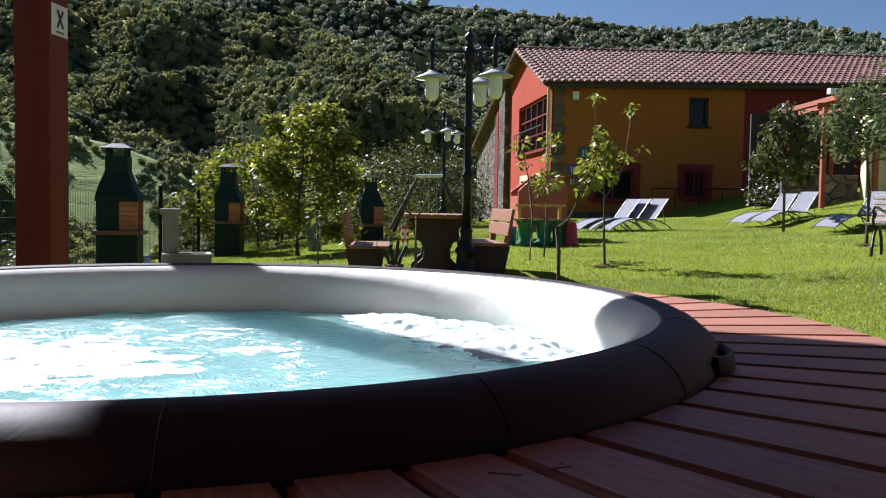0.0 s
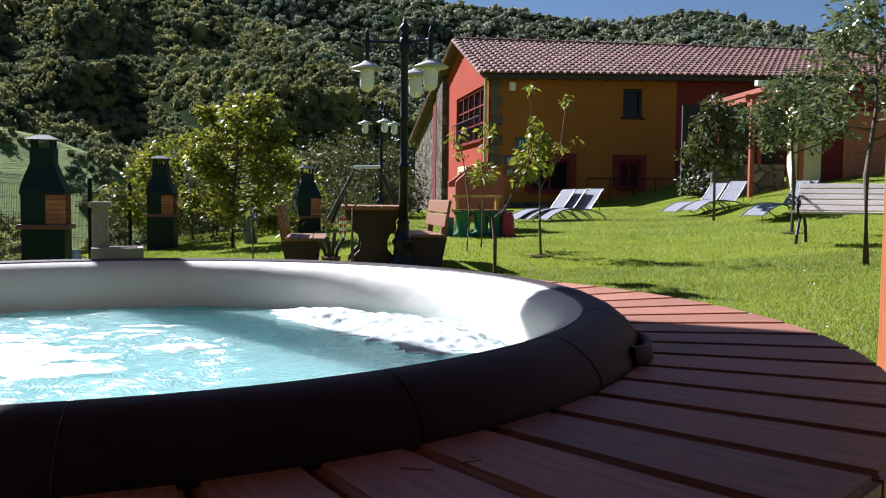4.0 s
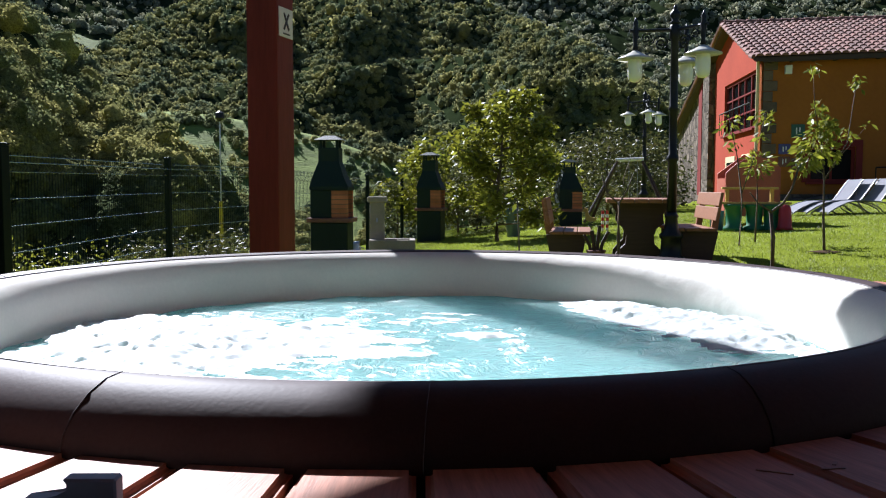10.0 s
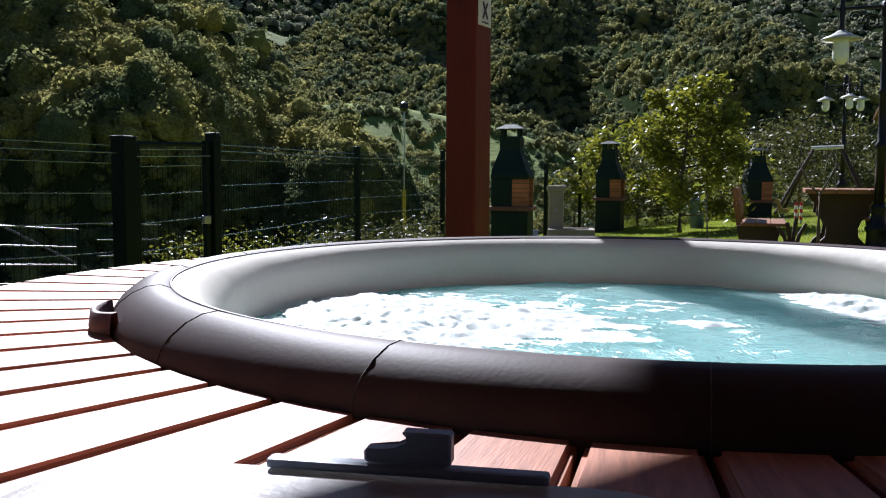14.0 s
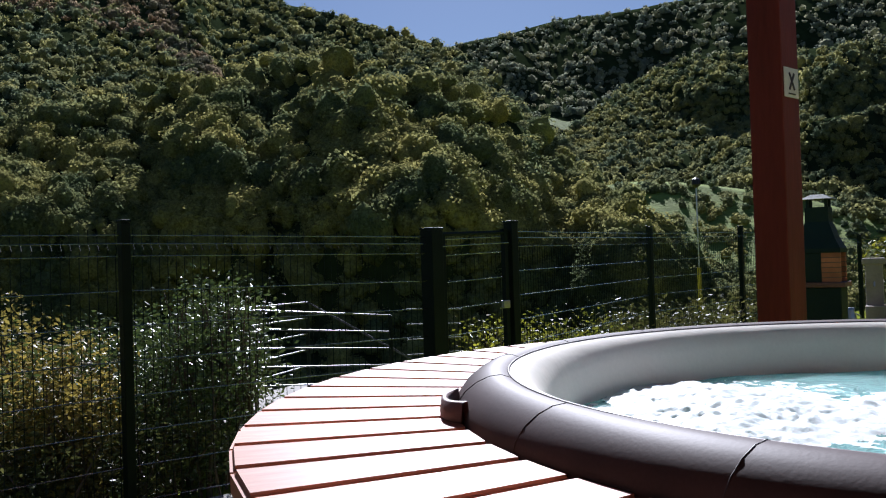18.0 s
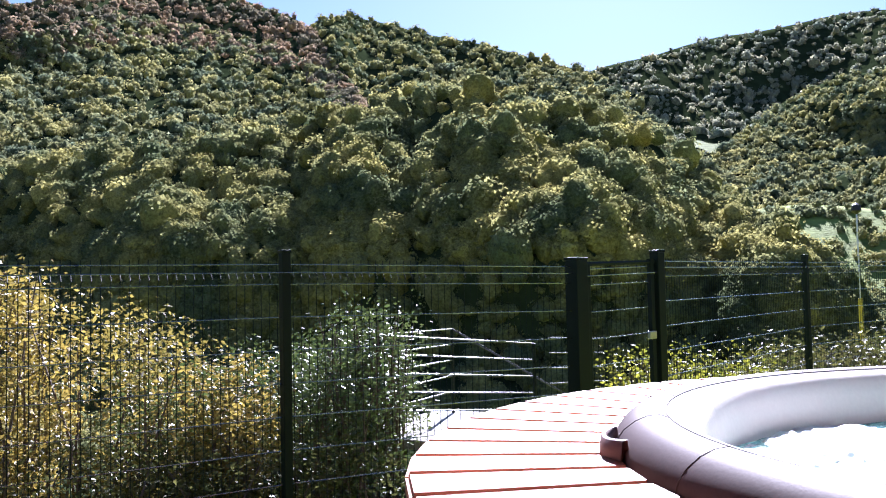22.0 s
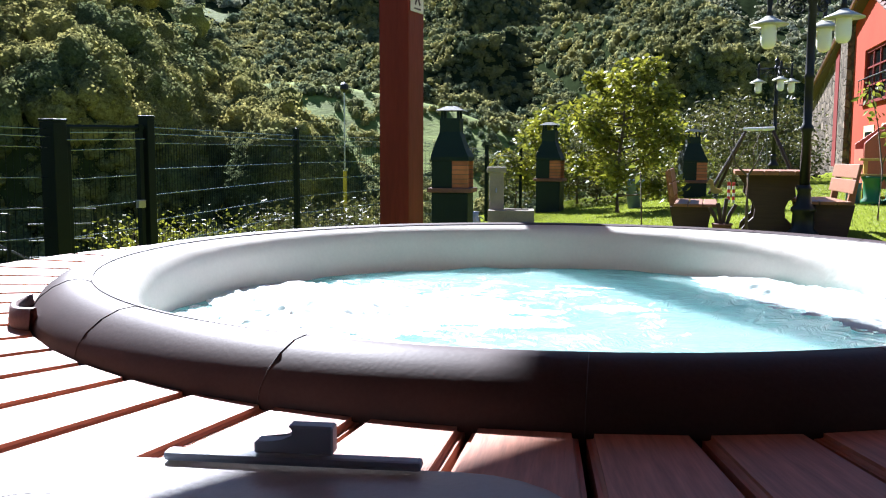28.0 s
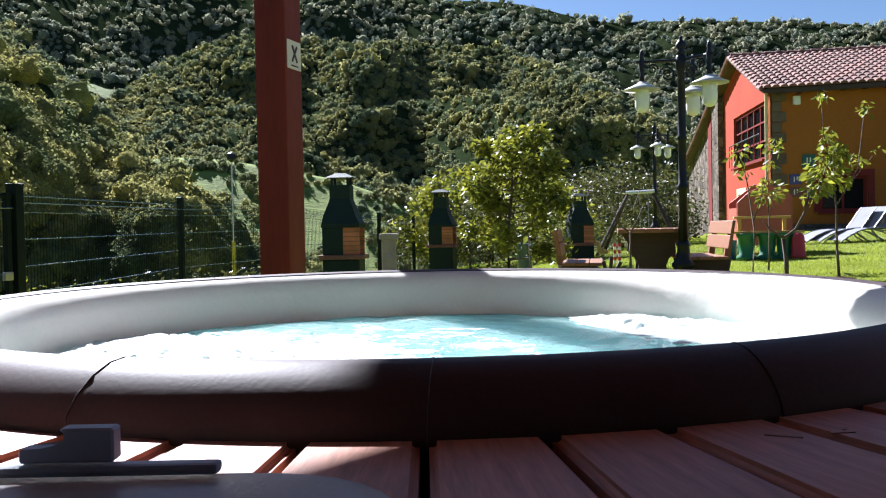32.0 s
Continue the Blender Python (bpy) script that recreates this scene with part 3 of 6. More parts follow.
# ---- deck ----
deck = thing("deck_frame", pose(*TC), "ring-shaped timber deck round the tub", "deck", kind="structure")
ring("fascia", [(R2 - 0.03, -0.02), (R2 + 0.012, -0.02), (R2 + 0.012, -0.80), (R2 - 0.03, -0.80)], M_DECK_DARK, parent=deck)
NPL = 57
bmp = bmesh.new()
wi, wo = 2 * math.pi * RO / NPL - 0.007, 2 * math.pi * R2 / NPL - 0.008
pl = [(RO + 0.004, -wi / 2), (R2 + 0.02, -wo / 2), (R2 + 0.02, wo / 2), (RO + 0.004, wi / 2)]
vt = [bmp.verts.new((x, y, 0.0)) for x, y in pl]
vb = [bmp.verts.new((x, y, -0.03)) for x, y in pl]
bmp.faces.new(vt)
bmp.faces.new(vb[::-1])
for i in range(4):
    bmp.faces.new((vt[i], vb[i], vb[(i + 1) % 4], vt[(i + 1) % 4]))
bmesh.ops.bevel(bmp, geom=[e for e in bmp.edges if abs(e.verts[0].co.z) < 1e-6 and abs(e.verts[1].co.z) < 1e-6], offset=0.0065, segments=3, affect="EDGES")
PLANK = bpy.data.meshes.new("plank")
bmp.to_mesh(PLANK)
bmp.free()
PLANK.materials.append(M_DECK)
PLANK_AT = math.degrees(math.atan2(0.74 - TC.y, -0.14 - TC.x))
for k in range(NPL):
    ob = new("plank", PLANK)
    ob.parent = deck
    ob.matrix_basis = pose(0, 0, 0, 0, 0, PLANK_AT + 360 / NPL * (k + 0.5))

# ---- water ----
wm = bpy.data.materials.new("pool_water")
wm.use_nodes = True
wn_, wl_ = wm.node_tree.nodes, wm.node_tree.links
wb = wn_["Principled BSDF"]
wb.inputs["Base Color"].default_value = (0.26, 0.50, 0.48, 1)
wb.subsurface_method = "BURLEY"
wb.inputs["Subsurface Weight"].default_value = 0.85
wb.inputs["Subsurface Radius"].default_value = (0.6, 1.0, 1.0)
wb.inputs["Subsurface Scale"].default_value = 0.8
wb.inputs["Roughness"].default_value = 0.2
wb.inputs["Specular IOR Level"].default_value = 0.3
wb.inputs["IOR"].default_value = 1.33
nz = wn_.new("ShaderNodeTexNoise")
nz.inputs["Scale"].default_value, nz.inputs["Detail"].default_value = 14, 5
bp = wn_.new("ShaderNodeBump")
bp.inputs["Strength"].default_value, bp.inputs["Distance"].default_value = 0.5, 0.02
wl_.new(nz.outputs[0], bp.inputs["Height"])
wl_.new(bp.outputs[0], wb.inputs["Normal"])
WZ = -0.07
wv, wf = [(0, 0, 0)], []
for i in range(1, 41):
    for k in range(120):
        a = 2 * math.pi * k / 120
        r = 0.80 * i / 40
        x, y = r * math.cos(a), r * math.sin(a)
        wv.append((x, y, 0.006 * noise.noise(Vector((x * 9, y * 9, 0.3))) + 0.003 * noise.noise(Vector((x * 30, y * 30, 1.3)))))
for k in range(120):
    wf.append((0, 1 + k, 1 + (k + 1) % 120))
for i in range(1, 40):
    for k in range(120):
        a, b = 1 + (i - 1) * 120, 1 + i * 120
        wf.append((a + k, b + k, b + (k + 1) % 120, a + (k + 1) % 120))
water = tagged(raw("water", wv, wf, wm, smooth=True), "turquoise bubbling water in the hot tub", "water", kind="structure")
water.matrix_world = pose(TC.x, TC.y, WZ)

# ---- pavilion ----
U, V = Vector((0.47, 0.883, 0)), Vector((0.883, -0.47, 0))
P1 = Vector((-1.585, 3.78, 0))
RZ = math.degrees(math.atan2(V.y, V.x))


def timber_post(at, material, label, top=2.05, turn=-6.0):
    g = ground_z(at.x, at.y) - 0.05
    ob = mesh_ob("post", box((0.155, 0.155, top - g), (0, 0, (top - g) / 2), 0.008), material)
    ob.matrix_world = pose(at.x, at.y, g, 0, 0, turn)
    return tagged(ob, label, "post", group="posts of the shelter")


timber_post(P1, M_REDWOOD, "red-stained square timber post with a small white notice")
timber_post(Vector((-3.40, 0.41, 0)), M_REDWOOD, "red-stained square timber post of the shelter")
timber_post(Vector((1.65, 2.36, 0)), M_ORANGEWOOD, "square timber shelter post, sunlit orange put into its colour")
timber_post(P1 + V * 3.42 - U * 3.62, M_REDWOOD, "red-stained square timber post of the shelter")
# roof inferred from its shadow edges; right part added to cut skylight
roof = mesh_ob("shelter_roof", box((6.66, 4.05, 0.16), (1.67, 0.065, 0), 0.01), M_REDWOOD)
cen = P1 + V * 1.71 - U * 1.81
roof.matrix_world = pose(cen.x, cen.y, 2.13, 0, 0, RZ)
tagged(roof, "flat boarded timber roof of the shelter, lengthened to block skylight", "roof", kind="structure")


# unseen walls, added only to darken the light under the roof
BW0, BW1 = Vector((-3.41, 0.35, 0)) + V * 0.35 - U * 0.12, P1 + V * 6.6 - U * 3.74
bwl = (BW1 - BW0).length
back_wall = mesh_ob("blocker_wall_back", box((bwl, 0.12, 3.15), (0, 0, 0), 0.005), M_BLOCKER_WALL)
bwm = (BW0 + BW1) / 2
back_wall.matrix_world = pose(bwm.x, bwm.y, 0.47, 0, 0, RZ)
tagged(back_wall, "unseen dark wall added to block light behind the shelter", "wall", kind="structure")
side_wall = mesh_ob("blocker_wall_side", box((0.12, 10.68, 3.15), (0, 0, 0), 0.005), M_BLOCKER_WALL)
swm = P1 + V * 6.72 + U * 1.66
side_wall.matrix_world = pose(swm.x, swm.y, 0.47, 0, 0, RZ)
tagged(side_wall, "unseen dark side wall added to block light from the right", "wall", kind="structure")
M_PAVING = mat("beige_paving", (0.46, 0.38, 0.29), 0.8, var=0.25, scale=2, fine=40, bump=0.3)
paving = mesh_ob("pavement", box((4.6, 3.3, 0.3), (0, 0, 0), 0.01), M_PAVING)
pvm = P1 + V * 4.3 - U * 1.95
paving.matrix_world = pose(pvm.x, pvm.y, -0.84, 0, 0, RZ)
tagged(paving, "beige paved floor beside the deck", "pavement", kind="structure")
M_CHIP = mat("raw_wood_chip", (0.42, 0.24, 0.17), 0.7, scale=30, bump=0.2)
for x, y, w, a in ((0.20, 0.83, 0.022, 20), (0.15, 0.81, 0.030, -12), (0.205, 0.845, 0.010, 70)):
    chip = part("chip", box((w, 0.0035, 0.0012), (0, 0, 0), 0.0004), M_CHIP, deck, "pale scratch in the plank")
    chip.matrix_basis = pose(x - TC.x, y - TC.y, 0.0004, 0, 0, a)

# ---- house ----
M_OCHRE = mat("ochre_render", (0.37, 0.135, 0.026), 0.9, var=0.18, scale=0.5, fine=9, bump=0.25, spec=0.08)
M_SALMON = mat("salmon_red_render", (0.38, 0.065, 0.032), 0.9, var=0.2, scale=0.6, fine=9, bump=0.25, spec=0.08)
M_DARKRED = mat("dark_red_render", (0.20, 0.035, 0.03), 0.9, var=0.2, scale=0.6, fine=9, bump=0.2, spec=0.08)
M_STONE = rubble("rubble_stone", (0.085, 0.070, 0.058), (0.22, 0.18, 0.14), (0.10, 0.085, 0.07), 3.2)
M_STONEPALE = mat("pale_cut_stone", (0.33, 0.285, 0.23), 0.9, var=0.3, scale=4, fine=40, bump=0.4)
M_TILE = mat("terracotta_tile", (0.21, 0.095, 0.072), 0.85, var=0.4, scale=1.5, fine=18, bump=0.2, island=0.3)
M_DARKWOOD_EAVE = mat("dark_eave_timber", (0.05, 0.028, 0.02), 0.7, bump=0.2)
M_GLASS = mat("window_glass", (0.008, 0.009, 0.010), 0.08, spec=0.15, scale=2, bump=0)
# near-black for a window frame, the house inside and the pergola's painted shade
M_DARK = mat("shade_and_frame_black", (0.02, 0.018, 0.017), 0.8, bump=0)
M_WHITE = mat("white_paint", (0.78, 0.77, 0.74), 0.5, var=0.1, scale=6, bump=0.1)
M_CREAMWALL = mat("cream_render", (0.70, 0.58, 0.34), 0.9, var=0.15, scale=1, fine=12, bump=0.2, spec=0.08)
HOUSE = pose(3.76, 27.0, 0, 0, 0, 5.7)
hz = -0.6                                   # foot of the walls
EAVE, RIDGE, RY, BACK, BZ = 4.15, 5.82, 4.2, 15.0, 2.85
LX = 17.0
house = thing("house", HOUSE, "two-storey ochre and red country house with a tiled roof", "house")


def wall_with_holes(name, x0, x1, z0, z1, holes, material, thick=0.4, y=0.0):
    """A wall along x whose outer face lies at y, with rectangular openings (x0, x1, z0, z1)."""
    xs = sorted({x0, x1, *[v for h in holes for v in h[:2]]})
    zs = sorted({z0, z1, *[v for h in holes for v in h[2:]]})
    bm = bmesh.new()
    for a, b in zip(xs, xs[1:]):
        for c, d in zip(zs, zs[1:]):
            mx, mz = (a + b) / 2, (c + d) / 2
            if not any(h[0] < mx < h[1] and h[2] < mz < h[3] for h in holes):
                box((b - a, thick, d - c), (mx, y + thick / 2, mz), bm=bm)
    bmesh.ops.remove_doubles(bm, verts=bm.verts, dist=1e-4)
    return part(name, bm, material, house)


def house_window(x0, x1, z0, z1, frame_mat, mullions=1, rails=0, y=0.0, turn=None):
    w, h = x1 - x0, z1 - z0
    win = new("window")
    win.parent = house
    win.matrix_basis = (turn or Matrix()) @ pose((x0 + x1) / 2, y, (z0 + z1) / 2)
    bm = bmesh.new()
    for sx in (-1, 1):
        box((0.09, 0.08, h), (sx * (w / 2 - 0.045), 0.1, 0), bm=bm)
    for sz in (-1, 1):
        box((w - 0.18, 0.08, 0.09), (0, 0.1, sz * (h / 2 - 0.045)), bm=bm)
    part("frame", bm, frame_mat, win)
    for k in range(mullions):
        part("mullion", box((0.06, 0.05, h - 0.18), (w * ((k + 1) / (mullions + 1) - 0.5), 0.1, 0)), frame_mat, win)
    for k in range(rails):
        part("rail", box((w - 0.18, 0.045, 0.05), (0, 0.1, h * ((k + 1) / (rails + 1) - 0.5))), frame_mat, win)
    part("pane", box((w - 0.18, 0.012, h - 0.18), (0, 0.13, 0)), M_GLASS, win)
    part("sill", box((w + 0.14, 0.16, 0.06), (0, -0.03, -h / 2 - 0.03), 0.008), frame_mat, win)
    return win


HX = 6.25
front = [(4.42, 5.06, 2.87, 3.78), (1.37, 2.69, 0.45, 1.49), (4.30, 5.06, 0.58, 1.49)]
wall_with_holes("front_wall", 0.0, HX, hz, EAVE + 0.02, front, M_OCHRE)
wall_with_holes("side_wing_wall", HX + 0.003, LX, hz, EAVE + 0.16, [(HX + 0.8, HX + 2.0, 0.2, 1.3), (HX + 1.2, HX + 1.9, 2.5, 3.4)], M_DARKRED)
for k, (a, b, c, d) in enumerate(front):
    house_window(a, b, c, d, M_DARKRED if k else M_DARK, 1 if k else 0)
house_window(HX + 0.8, HX + 2.0, 0.2, 1.3, M_DARKRED)
house_window(HX + 1.2, HX + 1.9, 2.5, 3.4, M_DARKRED)
for a, b, c, d in front[1:]:
    bm = bmesh.new()
    for sx in (a - 0.09, b + 0.09):
        box((0.18, 0.05, d - c + 0.18), (sx, -0.022, (c + d) / 2 + 0.09), bm=bm)
    box((b - a, 0.05, 0.18), ((a + b) / 2, -0.022, d + 0.09), bm=bm)
    part("window_surround", bm, M_DARKRED, house, "dark red painted window surround")
part("plinth", box((LX, 0.10, 1.0), (LX / 2, -0.055, hz + 0.2), 0.01), M_STONE, house, "grey stone plinth")
# gable end
side = pose(0, 0, 0, 0, 0, 90)


def gable_piece(name, outline, material, thick=0.3, x=0.0, label=""):
    return part(name, prism(outline, thick, m=side @ pose(0, -thick / 2 - x, 0)), material, house, label)


def roof_z(y):
    return EAVE - 0.1 + (RIDGE - EAVE) * y / RY if y < RY else RIDGE - 0.1 + (BZ - RIDGE) * (y - RY) / (BACK - RY)


w0, w1, wz0, wz1 = 0.70, 5.2, 2.10, 3.85
gable_piece("gable_wall", [(0.0, hz), (w0, hz), (w0, roof_z(w0)), (0.0, roof_z(0))], M_SALMON)
gable_piece("gable_wall", [(w0, hz), (w1, hz), (w1, wz0), (w0, wz0)], M_SALMON)
gable_piece("gable_wall", [(w0, wz1), (w1, wz1), (w1, roof_z(w1)), (RY, RIDGE - 0.12), (w0, roof_z(w0))], M_SALMON)
gable_piece("gable_wall", [(w1, hz), (6.9, hz), (6.9, roof_z(6.9)), (w1, roof_z(w1))], M_SALMON)
gable_piece("stone_gable_wall", [(6.9, hz), (BACK, hz), (BACK, BZ - 0.1), (6.9, roof_z(6.9))], M_STONE, x=-0.06, label="rubble stone gable wall")
M_QUOIN = mat("quoin_stone", (0.16, 0.115, 0.08), 0.9, var=0.4, scale=3, fine=30, bump=0.4, rnd=0.25)
for k in range(14):
    w = 0.40 if k % 2 else 0.27
    part("quoin", box((w, 0.05, 0.29), (w / 2 + 0.03, -0.022, hz + 0.5 + k * 0.305), 0.012), M_QUOIN, house, "grey-brown corner stone")
part("downpipe", tube([(-0.10, 0.10, EAVE - 0.1), (-0.10, 0.10, hz + 0.1)], 0.05, 10), M_CREAMWALL, house, "cream painted downpipe")
gable_piece("stone_pier", [(6.95, hz), (8.2, hz), (8.2, 4.6), (6.95, 4.9)], M_STONE, 0.30, -0.22, "proud rubble stone pier")
gable_piece("drainpipe", [(8.7, 0.0), (9.4, 0.0), (9.4, 4.2), (8.7, 4.4)], M_DARKRED, 0.14, -0.16)
house_window(-w1, -w0, wz0, wz1, M_DARKRED, 4, 2, turn=pose(0, 0, 0, 0, 0, -90))
for a in (0.9, 3.3):
    gable_piece("blind_window", [(a, 0.2), (a + 1.4, 0.2), (a + 1.4, 1.35), (a, 1.35)], M_CREAMWALL, 0.10, -0.03, "cream-edged low window surround")
    gable_piece("window_pane", [(a + 0.22, 0.32), (a + 1.18, 0.32), (a + 1.18, 1.15), (a + 0.22, 1.15)], M_GLASS, 0.12, -0.04)
# balcony rail before the gable window
rail = new("window_rail")
rail.parent = house
for k in range(12):
    y = w0 + (w1 - w0) * k / 11
    part("bar", tube([(-0.16, y, wz0 + 0.02), (-0.16, y, wz0 + 0.75)], 0.012, 5), M_BLACKMETAL, rail)
part("handrail", tube([(-0.16, w0, wz0 + 0.76), (-0.16, w1, wz0 + 0.76)], 0.022, 8), M_BLACKMETAL, rail)
# back and inner walls close the house
part("back_wall", box((LX, 0.3, 3.3), (LX / 2, BACK - 0.15, hz + 1.65)), M_STONE, house)
part("end_wall", box((0.3, BACK - 0.8, 4.0), (LX - 0.15, BACK / 2, hz + 2.0)), M_OCHRE, house)
part("inner_wall", box((LX - 1, 0.1, 4.4), (LX / 2, 1.6, hz + 2.4)), M_DARK, house)


def roof_slope(name, y0, z0, y1, z1, x0, x1, pitch=0.235, course=0.36):
    """Rows of half-round tiles laid from the eave to the ridge over a board."""
    ln = math.hypot(y1 - y0, z1 - z0)
    uy, uz = (y1 - y0) / ln, (z1 - z0) / ln
    rs = new("roof")
    rs.parent = house
    bm = bmesh.new()
    for x, y, z, c in ((x0, y0, z0, 0.024), (x1, y0, z0, 0.024), (x1, y1, z1, 0.012), (x0, y1, z1, 0.012)):
        bm.verts.new((x, y, z + c * max(x, 0)))
    bm.verts.ensure_lookup_table()
    f = bm.faces.new(bm.verts)
    e = bmesh.ops.extrude_face_region(bm, geom=[f])
    bmesh.ops.translate(bm, verts=[v for v in e["geom"] if isinstance(v, bmesh.types.BMVert)], vec=(0, 0, -0.12))
    part("roof_board", bm, M_DARKWOOD_EAVE, rs)
    v, fc = [], []
    nx, ny = int((x1 - x0) / pitch), int(ln / course) + 1
    for i in range(nx):
        cx = x0 + (i + 0.5) * pitch
        for j in range(ny):
            s0, s1 = j * course - 0.06, min((j + 1) * course + 0.02, ln)
            base = len(v)
            for s, lift, rr in ((s0, 0.045, 0.098), (s1, 0.012, 0.082)):
                for k in range(6):
                    a = math.pi * k / 5
                    h = lift + rr * math.sin(a) * 0.9
                    v.append((cx + rr * 1.18 * math.cos(a), y0 + uy * s - uz * h * (1 if uy > 0 else -1), z0 + uz * s + abs(uy) * h + max(cx, 0) * (0.024 - 0.012 * s / ln)))
            for k in range(5):
                fc.append((base + k, base + k + 1, base + 7 + k, base + 6 + k))
            fc.append(tuple(base + k for k in range(6)))
    me_ = raw("roof_tiles", v, fc, M_TILE, rs)
    tagged(me_, "weathered terracotta half-round roof tiles", kind="stuff")


roof_slope("roof", -0.45, EAVE - 0.12, RY, RIDGE, -0.32, LX)
roof_slope("roof", BACK + 0.4, BZ - 0.1, RY, RIDGE, -0.32, LX)
bm = bmesh.new()
for k in range(46):
    x = -0.3 + k * 0.375
    tube([(x, RY, RIDGE + 0.06 + 0.012 * max(x, 0)), (x + 0.40, RY, RIDGE + 0.03 + 0.012 * max(x, 0))], 0.11, 8, bm)
tagged(part("ridge_tiles", bm, M_TILE, house), kind="stuff")
bm = bmesh.new()
for k in range(12):
    y = -0.4 + k * (RY + 0.4) / 12
    tube([(-0.33, y, roof_z(y) + 0.16), (-0.33, y + 0.42, roof_z(y + 0.4) + 0.11)], 0.085, 8, bm)
for k in range(26):
    y = RY + k * (BACK - RY) / 26
    tube([(-0.33, y, roof_z(y) + 0.18), (-0.33, y + 0.42, roof_z(y + 0.4) + 0.12)], 0.085, 8, bm)
part("verge_tiles", bm, M_TILE, house)
part("eave_board", box((LX + 0.1, 0.03, 0.04), (LX / 2 - 0.05, -0.42, EAVE - 0.24 + 0.024 * LX / 2), ry=-1.375), M_DARKWOOD_EAVE, house)
for k in range(28):
    part("rafter_end", box((0.09, 0.34, 0.08), (0.2 + k * 0.6, -0.20, EAVE - 0.20 + 0.024 * (0.2 + k * 0.6))), M_DARKWOOD_EAVE, house)
# pale pegs along the ridge
for k in range(15):
    part("ridge_peg", lathe([(0.035, 0.0), (0.05, 0.04), (0.03, 0.09), (0.002, 0.10)], 8, at=(0.55 + k * 0.75, RY, RIDGE + 0.15 + 0.012 * (0.55 + k * 0.75))), M_CREAMWALL, house)
# notices on the wall
M_SIGNGREEN = mat("green_sign", (0.012, 0.09, 0.05), 0.4, bump=0)
M_SIGNBLUE = mat("blue_sign", (0.05, 0.05, 0.22), 0.4, bump=0)
M_SIGNBROWN = mat("brown_sign", (0.16, 0.05, 0.03), 0.4, bump=0)
for nm, x, z, w, h, m_, lb in (("wall_sign", 1.05, 1.95, 0.38, 0.38, M_SIGNGREEN, "green square wall sign with a white mark"), ("wall_sign", 0.68, 1.42, 0.34, 0.30, M_SIGNBLUE, "small blue wall sign"), ("wall_sign", 0.68, 1.05, 0.34, 0.30, M_SIGNBROWN, "small dark red wall sign"), ("wall_sign", 1.05, 0.98, 0.34, 0.34, M_SIGNBROWN, "small dark red wall sign")):
    sg = thing(nm, HOUSE @ pose(x, -0.02, z), lb, "sign")
    part("plate", box((w, 0.03, h), (0, 0, 0), 0.004), m_, sg)
    bm = box((w * 0.08, 0.01, h * 0.5), (-w * 0.12, -0.018, 0))
    box((w * 0.08, 0.01, h * 0.35), (w * 0.12, -0.018, 0.03), bm=bm)
    part("mark", bm, M_WHITE, sg)
lampbox = thing("alarm_box", HOUSE @ pose(0.72, -0.06, 3.72), "small white box high on the wall", "alarm box")
part("case", box((0.2, 0.12, 0.26), (0, 0, 0), 0.02), M_WHITE, lampbox)
hr_ = thing("terrace_railing", HOUSE @ pose(0, -1.0, 0), "thin dark metal railing before the house", "railing")
for k in range(6):
    part("baluster", tube([(2.9 + k * 0.75, 0, -0.3), (2.9 + k * 0.75, 0, 0.85)], 0.018, 6), M_BLACKMETAL, hr_)
part("handrail", tube([(2.9, 0, 0.86), (6.65, 0, 0.9)], 0.022, 6), M_BLACKMETAL, hr_)

# ---- pergola and annex beside the house ----
def at5(az, dist, z=None):
    p = polar(az, dist)
    p.z = ground_z(p.x, p.y) if z is None else z
    return p


M_PERGOLA = mat("red_brown_timber", (0.36, 0.085, 0.03), 0.6, var=0.3, scale=1.2, fine=8, stretch=(8, 8, 1), bump=0.15)
perg = thing("pergola", pose(*at5(-26.0, 20.0)), "red-brown timber pergola with a white beam beside the house", "pergola")
for x, y in ((-0.42, 0.5), (0.30, -0.3), (-0.2, 3.0), (0.9, 3.0)):
    part("post", box((0.10, 0.10, 2.15), (x, y, 1.02), 0.01), M_PERGOLA, perg)
part("front_beam", box((1.5, 0.12, 0.14), (0.0, 0.1, 2.14), 0.01, rz=-48), M_PERGOLA, perg)
part("white_beam", box((0.9, 0.12, 0.12), (-0.2, 0.0, 2.36), 0.01, rz=14), M_WHITE, perg)
for k in range(3):
    part("rafter", box((0.08, 3.2, 0.10), (-0.4 + k * 0.5, 1.4, 2.25), 0.006), M_PERGOLA, perg)
annex = thing("annex", pose(*at5(-27.6, 21.0), 0, 0, -14), "low annex with a cream wall, red wall and painted shade panel", "annex")
part("cream_wall", box((0.62, 0.5, 2.6), (-0.05, 0.2, 0.9), 0.01), M_CREAMWALL, annex)
part("red_wall", box((4.0, 0.3, 2.6), (2.27, 0.3, 0.9), 0.01), M_DARKRED, annex)
part("low_stone_wall", box((1.6, 0.3, 0.75), (-1.2, 0.6, 0.1), 0.02), M_STONE, annex, "low rubble stone wall")
# dark sheet that stands in for the shadow under the pergola
part("shade_panel", box((2.4, 0.2, 2.3), (-1.3, 2.4, 0.9)), M_DARK, annex)
part("door", box((0.9, 0.06, 1.9), (1.2, 0.115, 0.7), 0.01), M_ORANGEWOOD, annex)
part("door_handle", tube([(1.05, 0.06, 0.75), (1.25, 0.06, 0.75)], 0.015, 6), M_STEEL, annex)
part("shutter", box((0.7, 0.05, 1.3), (2.6, 0.12, 0.8), 0.01), M_STONEPALE, annex)

